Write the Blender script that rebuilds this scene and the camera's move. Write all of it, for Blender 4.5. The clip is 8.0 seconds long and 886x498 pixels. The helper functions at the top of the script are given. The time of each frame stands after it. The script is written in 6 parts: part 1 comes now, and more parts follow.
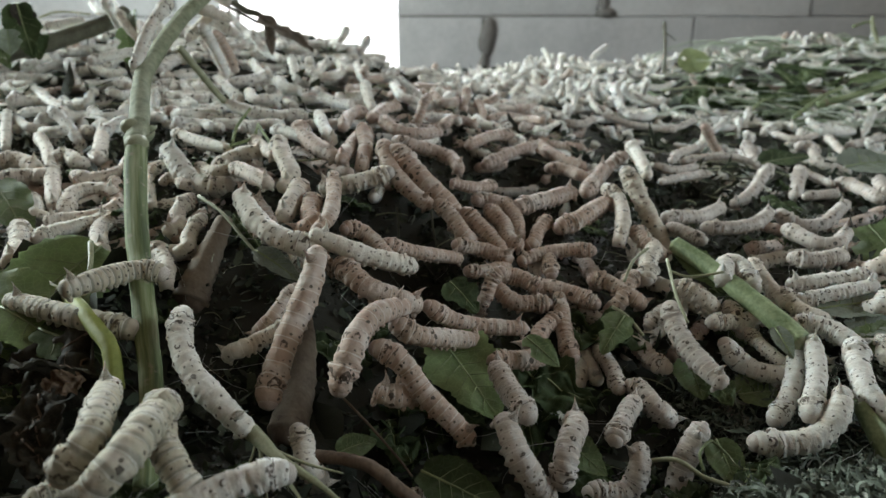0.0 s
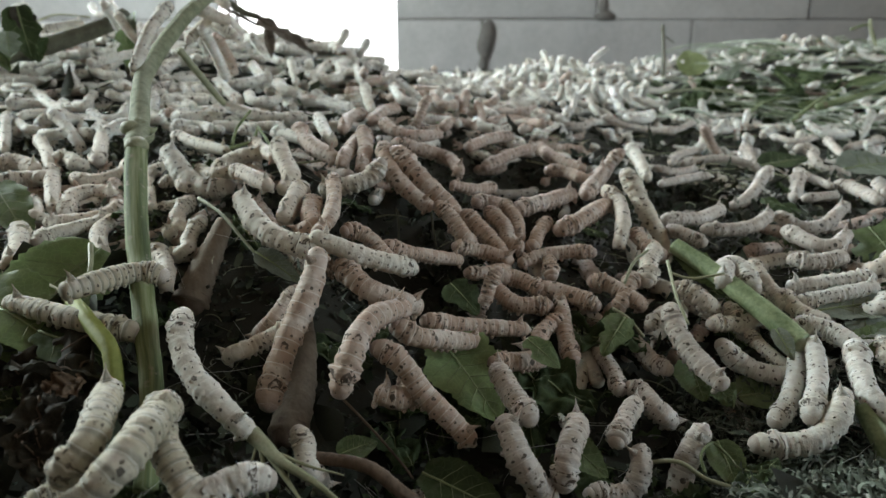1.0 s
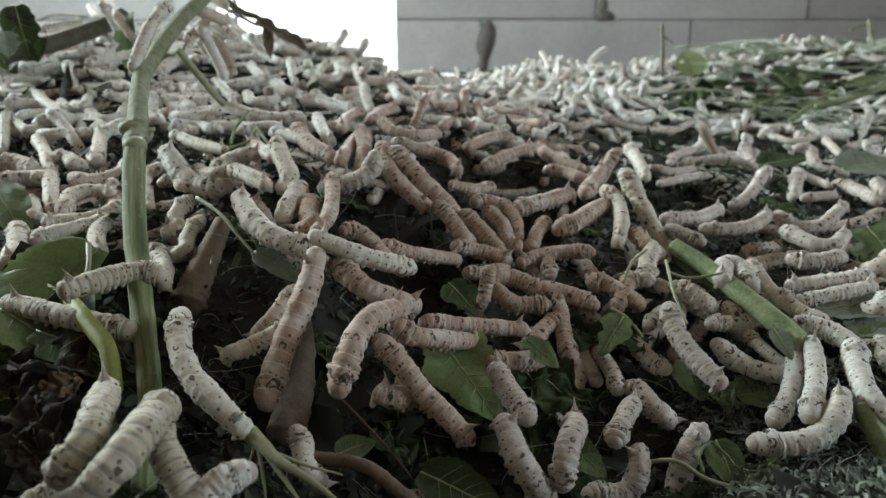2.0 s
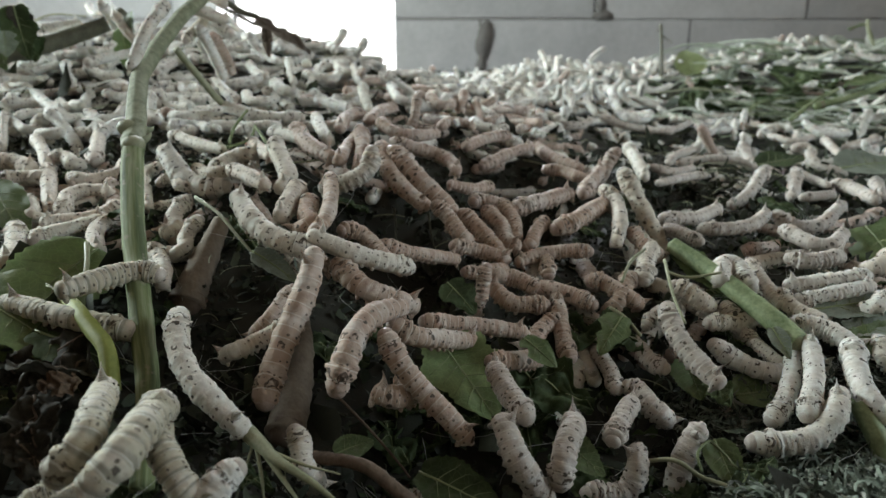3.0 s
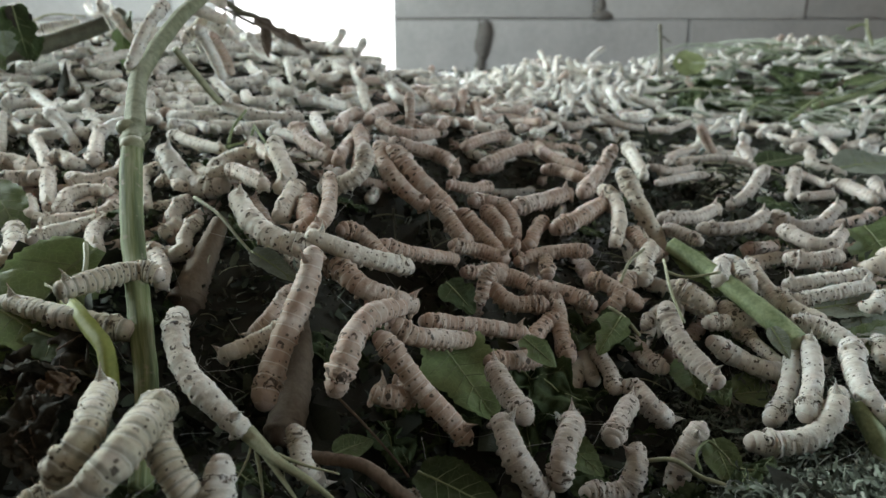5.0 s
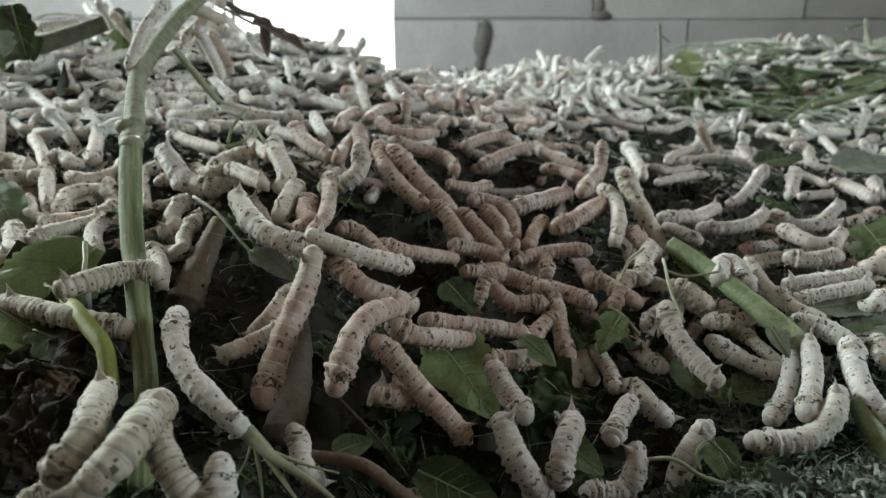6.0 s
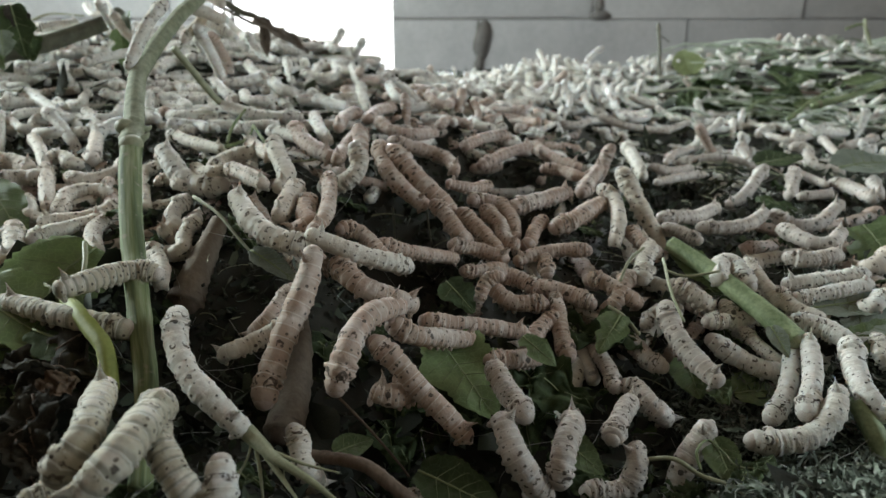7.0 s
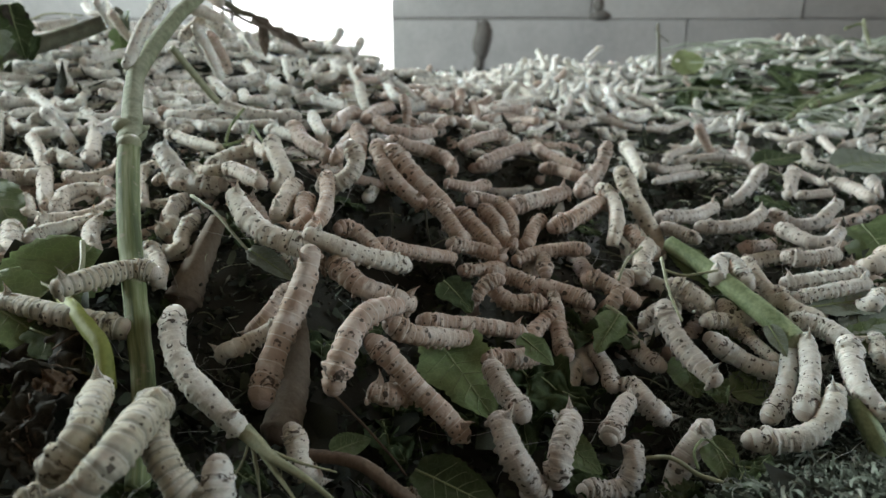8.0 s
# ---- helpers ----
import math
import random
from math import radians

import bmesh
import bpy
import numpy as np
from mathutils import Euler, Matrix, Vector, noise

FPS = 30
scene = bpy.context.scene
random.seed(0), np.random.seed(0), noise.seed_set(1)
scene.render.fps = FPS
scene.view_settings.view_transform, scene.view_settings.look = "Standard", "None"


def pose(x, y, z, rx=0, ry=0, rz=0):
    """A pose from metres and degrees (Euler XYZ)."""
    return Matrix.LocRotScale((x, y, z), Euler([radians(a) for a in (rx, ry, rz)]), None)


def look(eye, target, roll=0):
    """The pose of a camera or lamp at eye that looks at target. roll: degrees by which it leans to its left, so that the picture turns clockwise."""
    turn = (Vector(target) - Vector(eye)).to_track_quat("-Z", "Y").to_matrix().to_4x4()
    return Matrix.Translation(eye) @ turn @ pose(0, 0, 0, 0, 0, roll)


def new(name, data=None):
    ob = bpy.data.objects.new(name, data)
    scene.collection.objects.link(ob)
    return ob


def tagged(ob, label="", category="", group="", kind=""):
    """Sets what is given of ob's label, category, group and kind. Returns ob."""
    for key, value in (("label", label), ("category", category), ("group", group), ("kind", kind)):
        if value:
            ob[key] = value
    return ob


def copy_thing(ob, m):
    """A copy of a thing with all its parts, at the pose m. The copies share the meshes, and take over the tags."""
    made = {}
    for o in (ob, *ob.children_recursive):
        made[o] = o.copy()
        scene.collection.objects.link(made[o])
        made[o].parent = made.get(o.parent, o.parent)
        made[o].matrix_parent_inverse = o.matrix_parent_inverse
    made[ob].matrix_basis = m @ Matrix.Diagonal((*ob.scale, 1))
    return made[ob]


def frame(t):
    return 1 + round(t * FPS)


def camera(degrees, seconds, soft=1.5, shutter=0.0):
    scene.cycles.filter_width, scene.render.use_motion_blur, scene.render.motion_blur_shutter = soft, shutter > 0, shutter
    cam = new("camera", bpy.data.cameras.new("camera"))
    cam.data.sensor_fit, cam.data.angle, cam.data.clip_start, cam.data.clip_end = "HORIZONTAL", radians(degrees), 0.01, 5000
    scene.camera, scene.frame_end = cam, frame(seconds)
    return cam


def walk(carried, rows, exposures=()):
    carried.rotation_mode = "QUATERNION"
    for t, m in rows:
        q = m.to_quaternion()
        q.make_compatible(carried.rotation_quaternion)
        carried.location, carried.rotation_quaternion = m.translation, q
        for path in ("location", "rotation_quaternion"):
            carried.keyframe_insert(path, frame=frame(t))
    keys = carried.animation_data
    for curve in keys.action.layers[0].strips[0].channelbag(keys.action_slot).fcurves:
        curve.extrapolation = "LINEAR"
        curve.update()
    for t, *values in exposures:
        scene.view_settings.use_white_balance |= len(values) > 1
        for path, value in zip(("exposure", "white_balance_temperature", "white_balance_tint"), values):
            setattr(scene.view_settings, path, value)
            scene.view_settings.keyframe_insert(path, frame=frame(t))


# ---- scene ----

# the camera: held almost still over the heap, drifting by a millimetre
EYE = (0.0, 0.0, 0.30)
cam = camera(66, 8.0, soft=1.5)
# a phone lens focused on the front of the heap: the far side and the wall are a little soft
cam.data.dof.use_dof = True
cam.data.dof.focus_distance = 0.27
cam.data.dof.aperture_fstop = 15


def held(dx, dz, pitch, turn):
    """A pose of the held camera: millimetres of drift, degrees of tilt and turn."""
    return pose(EYE[0] + dx / 1000, EYE[1], EYE[2] + dz / 1000, 73.0 + pitch, 0, turn)


walk(cam, [
    (0.0, held(-0.1, 0.9, -0.24, 0.28)),
    (0.25, held(-0.4, 0.8, -0.10, 0.25)),
    (0.5, held(-0.6, 0.7, 0.0, 0.22)),
    (1.0, held(-0.85, 0.4, 0.0, 0.17)),
    (1.5, held(-0.7, 0.15, 0.04, 0.14)),
    (3.0, held(-0.15, 0.0, 0.0, 0.04)),
    (3.5, held(-0.2, 0.05, 0.0, 0.01)),
    (4.0, held(0.0, 0.0, 0.0, 0.0)),
    (4.5, held(0.0, 0.0, 0.0, 0.0)),
    (6.0, held(-0.18, -0.4, 0.0, -0.08)),
    (6.5, held(-0.2, -0.45, 0.0, -0.10)),
    (7.0, held(-0.5, -0.5, 0.0, -0.14)),
    (7.5, held(0.1, -0.55, 0.0, -0.15)),
    (8.0, held(0.35, -0.85, 0.0, -0.16)),
])

# ---- light: an overcast sky through the openings of the shed ----
world = bpy.data.worlds.new("sky")
scene.world = world
world.use_nodes = True
wn, wl = world.node_tree.nodes, world.node_tree.links
sky = wn.new("ShaderNodeTexSky")
sky.sky_type = "NISHITA"
sky.sun_disc = False
sky.sun_elevation, sky.sun_rotation = radians(48), radians(300)
wl.new(sky.outputs["Color"], wn["Background"].inputs["Color"])
wn["Background"].inputs["Strength"].default_value = 0.15
scene.view_settings.exposure = 0.0

sun = new("sun", bpy.data.lights.new("sun", "SUN"))
sun.data.energy, sun.data.angle, sun.data.color = 1.2, radians(14), (1.0, 0.95, 0.88)
sun.matrix_world = look((-3, 4, 5), (0, 0, 0))


def window_light(name, eye, target, wide, high, watts, colour):
    """The sky's light in the opening of a window or door."""
    ob = new(name, bpy.data.lights.new(name, "AREA"))
    ob.data.shape, ob.data.size, ob.data.size_y = "RECTANGLE", wide, high
    ob.data.energy, ob.data.color = watts, colour
    ob.matrix_world = look(eye, target)


window_light("light_back_window", (-0.39, 2.16, 0.75), (-0.39, 0, 0.45), 0.48, 1.1, 46, (0.88, 0.96, 1.0))
window_light("light_side_opening", (-1.58, 1.00, 0.85), (-0.3, 0.65, 0.25), 0.75, 0.5, 47, (0.86, 0.985, 0.97))
window_light("light_far_opening", (1.48, 0.10, 0.72), (0.2, 0.22, 0.17), 0.9, 0.5, 11.5, (0.84, 0.96, 1.0))


# ---- materials ----
def material(name, rough=0.6):
    m = bpy.data.materials.new(name)
    m.use_nodes = True
    b = m.node_tree.nodes["Principled BSDF"]
    b.inputs["Roughness"].default_value = rough
    return m, m.node_tree.nodes, m.node_tree.links, b


def ramp(nodes, links, source, stops):
    r = nodes.new("ShaderNodeValToRGB")
    while len(r.color_ramp.elements) < len(stops):
        r.color_ramp.elements.new(0.5)
    for e, (at, colour) in zip(r.color_ramp.elements, stops):
        e.position, e.color = at, (*colour, 1) if len(colour) == 3 else colour
    links.new(source, r.inputs["Fac"])
    return r.outputs["Color"]


def noise_tex(nodes, links, coords, scale, detail=4.0, rough=0.55):
    n = nodes.new("ShaderNodeTexNoise")
    n.inputs["Scale"].default_value, n.inputs["Detail"].default_value = scale, detail
    n.inputs["Roughness"].default_value = rough
    links.new(coords, n.inputs["Vector"])
    return n.outputs["Fac"]


def mix(nodes, links, fac, a, b, mode="MIX"):
    m = nodes.new("ShaderNodeMix")
    m.data_type, m.blend_type = "RGBA", mode
    for sock, val in ((m.inputs[0], fac), (m.inputs[6], a), (m.inputs[7], b)):
        if isinstance(val, (int, float)):
            sock.default_value = val
        elif isinstance(val, tuple):
            sock.default_value = (*val, 1)
        else:
            links.new(val, sock)
    return m.outputs[2]


def maths(nodes, links, op, a, b=0.0):
    m = nodes.new("ShaderNodeMath")
    m.operation = op
    for sock, val in ((m.inputs[0], a), (m.inputs[1], b)):
        if isinstance(val, (int, float)):
            sock.default_value = val
        else:
            links.new(val, sock)
    return m.outputs[0]


def bump(nodes, links, bsdf, height, strength, distance):
    b = nodes.new("ShaderNodeBump")
    b.inputs["Strength"].default_value, b.inputs["Distance"].default_value = strength, distance
    links.new(height, b.inputs["Height"])
    links.new(b.outputs["Normal"], bsdf.inputs["Normal"])


def object_coords(nodes):
    return nodes.new("ShaderNodeTexCoord").outputs["Object"]


def skin_material(name, tones, bands=0.0):
    """Waxy cream caterpillar skin: blotches, dark crumbs stuck to it, a spiracle dot a segment, crescent marks."""
    m, n, l, b = material(name, 0.72)
    co = n.new("ShaderNodeTexCoord")
    at, uv = co.outputs["Object"], co.outputs["UV"]
    rnd = maths(n, l, "FRACT", maths(n, l, "ADD", n.new("ShaderNodeObjectInfo").outputs["Random"], maths(n, l, "MULTIPLY", n.new("ShaderNodeNewGeometry").outputs["Random Per Island"], 7.0)))
    shift = n.new("ShaderNodeVectorMath")
    shift.operation = "MULTIPLY_ADD"
    l.new(at, shift.inputs[0])
    shift.inputs[1].default_value = (1, 1, 1)
    l.new(rnd, shift.inputs[2])
    at = shift.outputs[0]
    base = ramp(n, l, rnd, tones)
    blotch = noise_tex(n, l, at, 220, 3)
    base = mix(n, l, ramp(n, l, blotch, [(0.40, (0, 0, 0)), (0.72, (0.40, 0.40, 0.40))]), base, (0.46, 0.37, 0.30))
    grime = ramp(n, l, noise_tex(n, l, at, 140, 5, 0.7), [(0.44, (0, 0, 0)), (0.64, (0.42, 0.42, 0.42))])
    base = mix(n, l, grime, base, (0.33, 0.28, 0.21))
    pale = noise_tex(n, l, at, 90, 2)
    base = mix(n, l, ramp(n, l, pale, [(0.5, (0, 0, 0)), (0.72, (0.5, 0.5, 0.5))]), base, (0.78, 0.76, 0.72))
    if bands:
        sx = n.new("ShaderNodeSeparateXYZ")
        l.new(uv, sx.inputs[0])
        f0 = maths(n, l, "ABSOLUTE", maths(n, l, "SUBTRACT", maths(n, l, "FRACT", maths(n, l, "MULTIPLY", sx.outputs["X"], 13.0)), 0.5))
        grey = ramp(n, l, maths(n, l, "ADD", f0, maths(n, l, "MULTIPLY", noise_tex(n, l, at, 250, 3), 0.25)), [(0.36, (0, 0, 0)), (0.52, (bands, bands, bands))])
        base = mix(n, l, grey, base, (0.20, 0.195, 0.155))
    # crumbs: some cells of a fine lattice hold a dark speck
    def specks(scale, size, share):
        v = n.new("ShaderNodeTexVoronoi")
        v.inputs["Scale"].default_value = scale
        l.new(at, v.inputs["Vector"])
        sep = n.new("ShaderNodeSeparateColor")
        l.new(v.outputs["Color"], sep.inputs["Color"])
        wob = maths(n, l, "ADD", v.outputs["Distance"], maths(n, l, "MULTIPLY", maths(n, l, "SUBTRACT", noise_tex(n, l, at, scale * 4, 2), 0.5), 0.35))
        near = maths(n, l, "LESS_THAN", wob, maths(n, l, "MULTIPLY", sep.outputs["Green"], size))
        return maths(n, l, "MULTIPLY", near, maths(n, l, "LESS_THAN", sep.outputs["Red"], share))
    dark = maths(n, l, "MAXIMUM", specks(300, 0.42, 0.14), specks(750, 0.36, 0.10))
    dark = maths(n, l, "MULTIPLY", dark, maths(n, l, "GREATER_THAN", noise_tex(n, l, at, 130, 2), 0.40))
    # spiracles and crescents by place on the body
    s = n.new("ShaderNodeSeparateXYZ")
    l.new(uv, s.inputs[0])
    along = maths(n, l, "MULTIPLY", s.outputs["X"], 13.0)
    fr = maths(n, l, "SUBTRACT", maths(n, l, "FRACT", along), 0.5)
    side = maths(n, l, "SUBTRACT", maths(n, l, "ABSOLUTE", maths(n, l, "SUBTRACT", s.outputs["Y"], 0.5)), 0.24)
    d2 = maths(n, l, "ADD", maths(n, l, "POWER", maths(n, l, "MULTIPLY", fr, 1.0), 2.0), maths(n, l, "POWER", maths(n, l, "MULTIPLY", side, 5.0), 2.0))
    spir = maths(n, l, "MULTIPLY", maths(n, l, "LESS_THAN", d2, maths(n, l, "MULTIPLY", noise_tex(n, l, at, 190, 2), 0.021)), maths(n, l, "GREATER_THAN", noise_tex(n, l, at, 120, 2), 0.44))
    ragged = maths(n, l, "MULTIPLY", maths(n, l, "SUBTRACT", noise_tex(n, l, at, 330, 3), 0.5), 0.55)

    def blot(seg, r, off, hollow):
        """A pair of dark blots on the back of one segment; hollow ones are crescents."""
        du = maths(n, l, "SUBTRACT", along, seg)
        dv = maths(n, l, "MULTIPLY", maths(n, l, "SUBTRACT", maths(n, l, "ABSOLUTE", maths(n, l, "SUBTRACT", s.outputs["Y"], 0.5)), off), 6.5)
        q = maths(n, l, "SQRT", maths(n, l, "ADD", maths(n, l, "POWER", du, 2.0), maths(n, l, "POWER", dv, 2.0)))
        inside = maths(n, l, "LESS_THAN", maths(n, l, "ADD", q, ragged), r)
        if not hollow:
            return inside
        du = maths(n, l, "ADD", du, r * 0.45)
        q = maths(n, l, "SQRT", maths(n, l, "ADD", maths(n, l, "POWER", du, 2.0), maths(n, l, "POWER", dv, 2.0)))
        return maths(n, l, "MULTIPLY", inside, maths(n, l, "GREATER_THAN", q, r * 0.72))
    marks = maths(n, l, "MAXIMUM", blot(1.40, 0.47, 0.12, True), maths(n, l, "MAXIMUM", blot(4.5, 0.30, 0.09, True), blot(7.5, 0.17, 0.09, False)))
    worn = ramp(n, l, noise_tex(n, l, at, 420, 2), [(0.36, (0, 0, 0)), (0.50, (0.92, 0.92, 0.92))])
    base = mix(n, l, maths(n, l, "MULTIPLY", marks, worn), base, (0.055, 0.036, 0.024))
    seam = maths(n, l, "LESS_THAN", maths(n, l, "ABSOLUTE", maths(n, l, "SUBTRACT", maths(n, l, "FRACT", maths(n, l, "ADD", along, maths(n, l, "MULTIPLY", noise_tex(n, l, at, 260, 2), 0.5))), 0.5)), 0.05)
    seam = maths(n, l, "MULTIPLY", seam, maths(n, l, "MULTIPLY", maths(n, l, "LESS_THAN", along, 2.4), maths(n, l, "GREATER_THAN", along, 0.5)))
    base = mix(n, l, maths(n, l, "MULTIPLY", seam, ramp(n, l, noise_tex(n, l, at, 330, 2), [(0.44, (0, 0, 0)), (0.54, (0.9, 0.9, 0.9))])), base, (0.06, 0.042, 0.028))
    # the crease at each body joint: a thin pale fold, its shadow painted brown
    joint = maths(n, l, "FRACT", maths(n, l, "ADD", along, maths(n, l, "MULTIPLY", noise_tex(n, l, at, 180, 2), 0.16)))
    fold_shadow = maths(n, l, "LESS_THAN", maths(n, l, "ABSOLUTE", maths(n, l, "SUBTRACT", joint, 0.12)), 0.05)
    fold_pale = maths(n, l, "LESS_THAN", maths(n, l, "ABSOLUTE", maths(n, l, "SUBTRACT", joint, 0.20)), 0.045)
    patchy = ramp(n, l, noise_tex(n, l, at, 240, 3), [(0.48, (0.0, 0.0, 0.0)), (0.70, (0.26, 0.26, 0.26))])
    base = mix(n, l, maths(n, l, "MULTIPLY", fold_shadow, patchy), base, (0.29, 0.23, 0.17))
    base = mix(n, l, maths(n, l, "MULTIPLY", fold_pale, 0.36), base, (0.80, 0.78, 0.72))
    # two small dots on the back of each segment, some of them worn away
    back = maths(n, l, "SUBTRACT", maths(n, l, "ABSOLUTE", maths(n, l, "SUBTRACT", s.outputs["Y"], 0.5)), 0.12)
    e2 = maths(n, l, "ADD", maths(n, l, "POWER", maths(n, l, "ADD", fr, 0.1), 2.0), maths(n, l, "POWER", maths(n, l, "MULTIPLY", back, 5.5), 2.0))
    dots = maths(n, l, "MULTIPLY", maths(n, l, "LESS_THAN", e2, maths(n, l, "MULTIPLY", noise_tex(n, l, at, 160, 2), 0.024)), maths(n, l, "GREATER_THAN", noise_tex(n, l, at, 95, 2), 0.53))
    base = mix(n, l, maths(n, l, "MULTIPLY", dots, 0.85), base, (0.06, 0.045, 0.03))
    base = mix(n, l, maths(n, l, "MULTIPLY", spir, 0.85), base, (0.04, 0.03, 0.025))
    base = mix(n, l, maths(n, l, "MULTIPLY", dark, 0.9), base, (0.045, 0.035, 0.025))
    l.new(base, b.inputs["Base Color"])
    b.inputs["Subsurface Weight"].default_value = 0.12
    b.inputs["Subsurface Radius"].default_value = (0.003, 0.0018, 0.0012)
    b.inputs["Subsurface Scale"].default_value = 0.6
    wr = n.new("ShaderNodeMapping")
    wr.inputs["Scale"].default_value = (48, 4, 1)
    l.new(uv, wr.inputs["Vector"])
    wrinkle = noise_tex(n, l, wr.outputs[0], 1.0, 3)
    fine = maths(n, l, "ADD", maths(n, l, "ADD", noise_tex(n, l, at, 700, 4), maths(n, l, "MULTIPLY", wrinkle, 0.22)), maths(n, l, "MULTIPLY", dark, 0.6))
    bump(n, l, b, fine, 0.6, 0.0006)
    return m


def mottled(name, dark, light, scale, rough=0.6, grain=0.4, depth=0.0006, stretch=(1, 1, 1)):
    """A surface in two colours mixed at two scales, varied a little from object to object."""
    m, n, l, b = material(name, rough)
    mp = n.new("ShaderNodeMapping")
    mp.inputs["Scale"].default_value = stretch
    l.new(object_coords(n), mp.inputs["Vector"])
    at = mp.outputs[0]
    big = noise_tex(n, l, at, scale, 4)
    small = noise_tex(n, l, at, scale * 7, 4)
    f = maths(n, l, "ADD", maths(n, l, "MULTIPLY", big, 0.6), maths(n, l, "MULTIPLY", small, 0.4))
    c = ramp(n, l, f, [(0.32, dark), (0.68, light)])
    hue = n.new("ShaderNodeHueSaturation")
    l.new(maths(n, l, "ADD", 0.85, maths(n, l, "MULTIPLY", n.new("ShaderNodeObjectInfo").outputs["Random"], 0.3)), hue.inputs["Value"])
    l.new(c, hue.inputs["Color"])
    l.new(hue.outputs["Color"], b.inputs["Base Color"])
    bump(n, l, b, f, grain, depth)
    return m


def litter_material(name, tones):
    """Chewed scraps, each its own tone."""
    m, n, l, b = material(name, 0.75)
    geo = n.new("ShaderNodeNewGeometry").outputs["Random Per Island"]
    c = ramp(n, l, geo, tones)
    at = object_coords(n)
    c = mix(n, l, ramp(n, l, noise_tex(n, l, at, 500, 3), [(0.4, (0, 0, 0)), (0.7, (0.6, 0.6, 0.6))]), c, (0.03, 0.03, 0.022))
    l.new(c, b.inputs["Base Color"])
    bump(n, l, b, noise_tex(n, l, at, 900, 2), 0.4, 0.0005)
    return m


# Tones plus painted light: white raised, rosy, mauve, ash and olive dimmed by place.
SKINS = {
    "cream": skin_material("skin_cream", [(0.0, (0.60, 0.55, 0.46)), (0.35, (0.64, 0.62, 0.55)), (0.65, (0.58, 0.51, 0.44)), (1.0, (0.66, 0.65, 0.58))]),
    "white": skin_material("skin_white_lit", [(0.0, (0.66, 0.66, 0.62)), (0.5, (0.74, 0.75, 0.73)), (1.0, (0.64, 0.63, 0.57))]),
    "rosy_shade": skin_material("skin_rosy_dimmed", [(0.0, (0.39, 0.275, 0.215)), (0.5, (0.42, 0.310, 0.255)), (1.0, (0.36, 0.258, 0.200))]),
    "mauve_shade": skin_material("skin_mauve_dimmed", [(0.0, (0.405, 0.305, 0.260)), (0.5, (0.44, 0.340, 0.295)), (1.0, (0.37, 0.275, 0.230))]),
    "ash": skin_material("skin_ash_dimmed", [(0.0, (0.44, 0.405, 0.375)), (0.5, (0.50, 0.465, 0.430)), (1.0, (0.40, 0.365, 0.330))]),
    "olive_shade": skin_material("skin_olive_dimmed", [(0.0, (0.40, 0.37, 0.275)), (0.5, (0.45, 0.43, 0.335)), (1.0, (0.38, 0.35, 0.255))], 0.75),
}
HEAD = mottled("silkworm_head", (0.37, 0.325, 0.285), (0.55, 0.505, 0.455), 420, 0.4, 0.3, 0.0003)
# Head copy darkened to go with the shade painted into the pink skins.
HEAD_SHADED = mottled("silkworm_shaded_head", (0.29, 0.215, 0.18), (0.45, 0.35, 0.30), 420, 0.4, 0.3, 0.0003)
STEM = {
    "green": mottled("green_bark", (0.13, 0.18, 0.075), (0.30, 0.36, 0.19), 120, 0.55, 0.5, 0.0006, (1, 1, 0.25)),
    "grey": mottled("grey_cream_bark", (0.11, 0.125, 0.07), (0.32, 0.345, 0.235), 210, 0.75, 0.8, 0.0009),
    "fresh": mottled("fresh_green_stalk", (0.085, 0.13, 0.052), (0.33, 0.40, 0.23), 95, 0.6, 0.5, 0.0007),
    "yellow": mottled("yellow_petiole", (0.12, 0.145, 0.028), (0.23, 0.25, 0.062), 90, 0.65, 0.3, 0.0004),
    "pale": mottled("pale_stalk", (0.20, 0.22, 0.125), (0.38, 0.39, 0.27), 150, 0.55, 0.4, 0.0004),
    "brown": mottled("dry_bark", (0.07, 0.048, 0.033), (0.19, 0.14, 0.105), 110, 0.8, 0.6, 0.0006, (1, 1, 0.3)),
    "sheath": mottled("dry_tan_sheath", (0.11, 0.083, 0.06), (0.23, 0.19, 0.145), 110, 0.8, 0.6, 0.0006, (1, 1, 0.3)),
    "dark": mottled("dark_bark", (0.05, 0.05, 0.035), (0.14, 0.14, 0.10), 110, 0.7, 0.6, 0.0006),
}


def striped_bark():
    """Green bark with long pale and dark ridges."""
    m, n, l, b = material("striped_green_bark", 0.75)
    mp = n.new("ShaderNodeMapping")
    mp.inputs["Scale"].default_value = (4, 9, 1)
    l.new(n.new("ShaderNodeTexCoord").outputs["UV"], mp.inputs["Vector"])
    stripe = noise_tex(n, l, mp.outputs[0], 1.0, 3)
    c = ramp(n, l, stripe, [(0.34, (0.06, 0.085, 0.032)), (0.52, (0.16, 0.20, 0.09)), (0.70, (0.32, 0.35, 0.22))])
    scar = ramp(n, l, noise_tex(n, l, object_coords(n), 230, 4), [(0.60, (0, 0, 0)), (0.72, (0.8, 0.8, 0.8))])
    c = mix(n, l, scar, c, (0.30, 0.27, 0.20))
    l.new(c, b.inputs["Base Color"])
    bump(n, l, b, stripe, 0.6, 0.0008)
    return m


STEM["green"] = striped_bark()


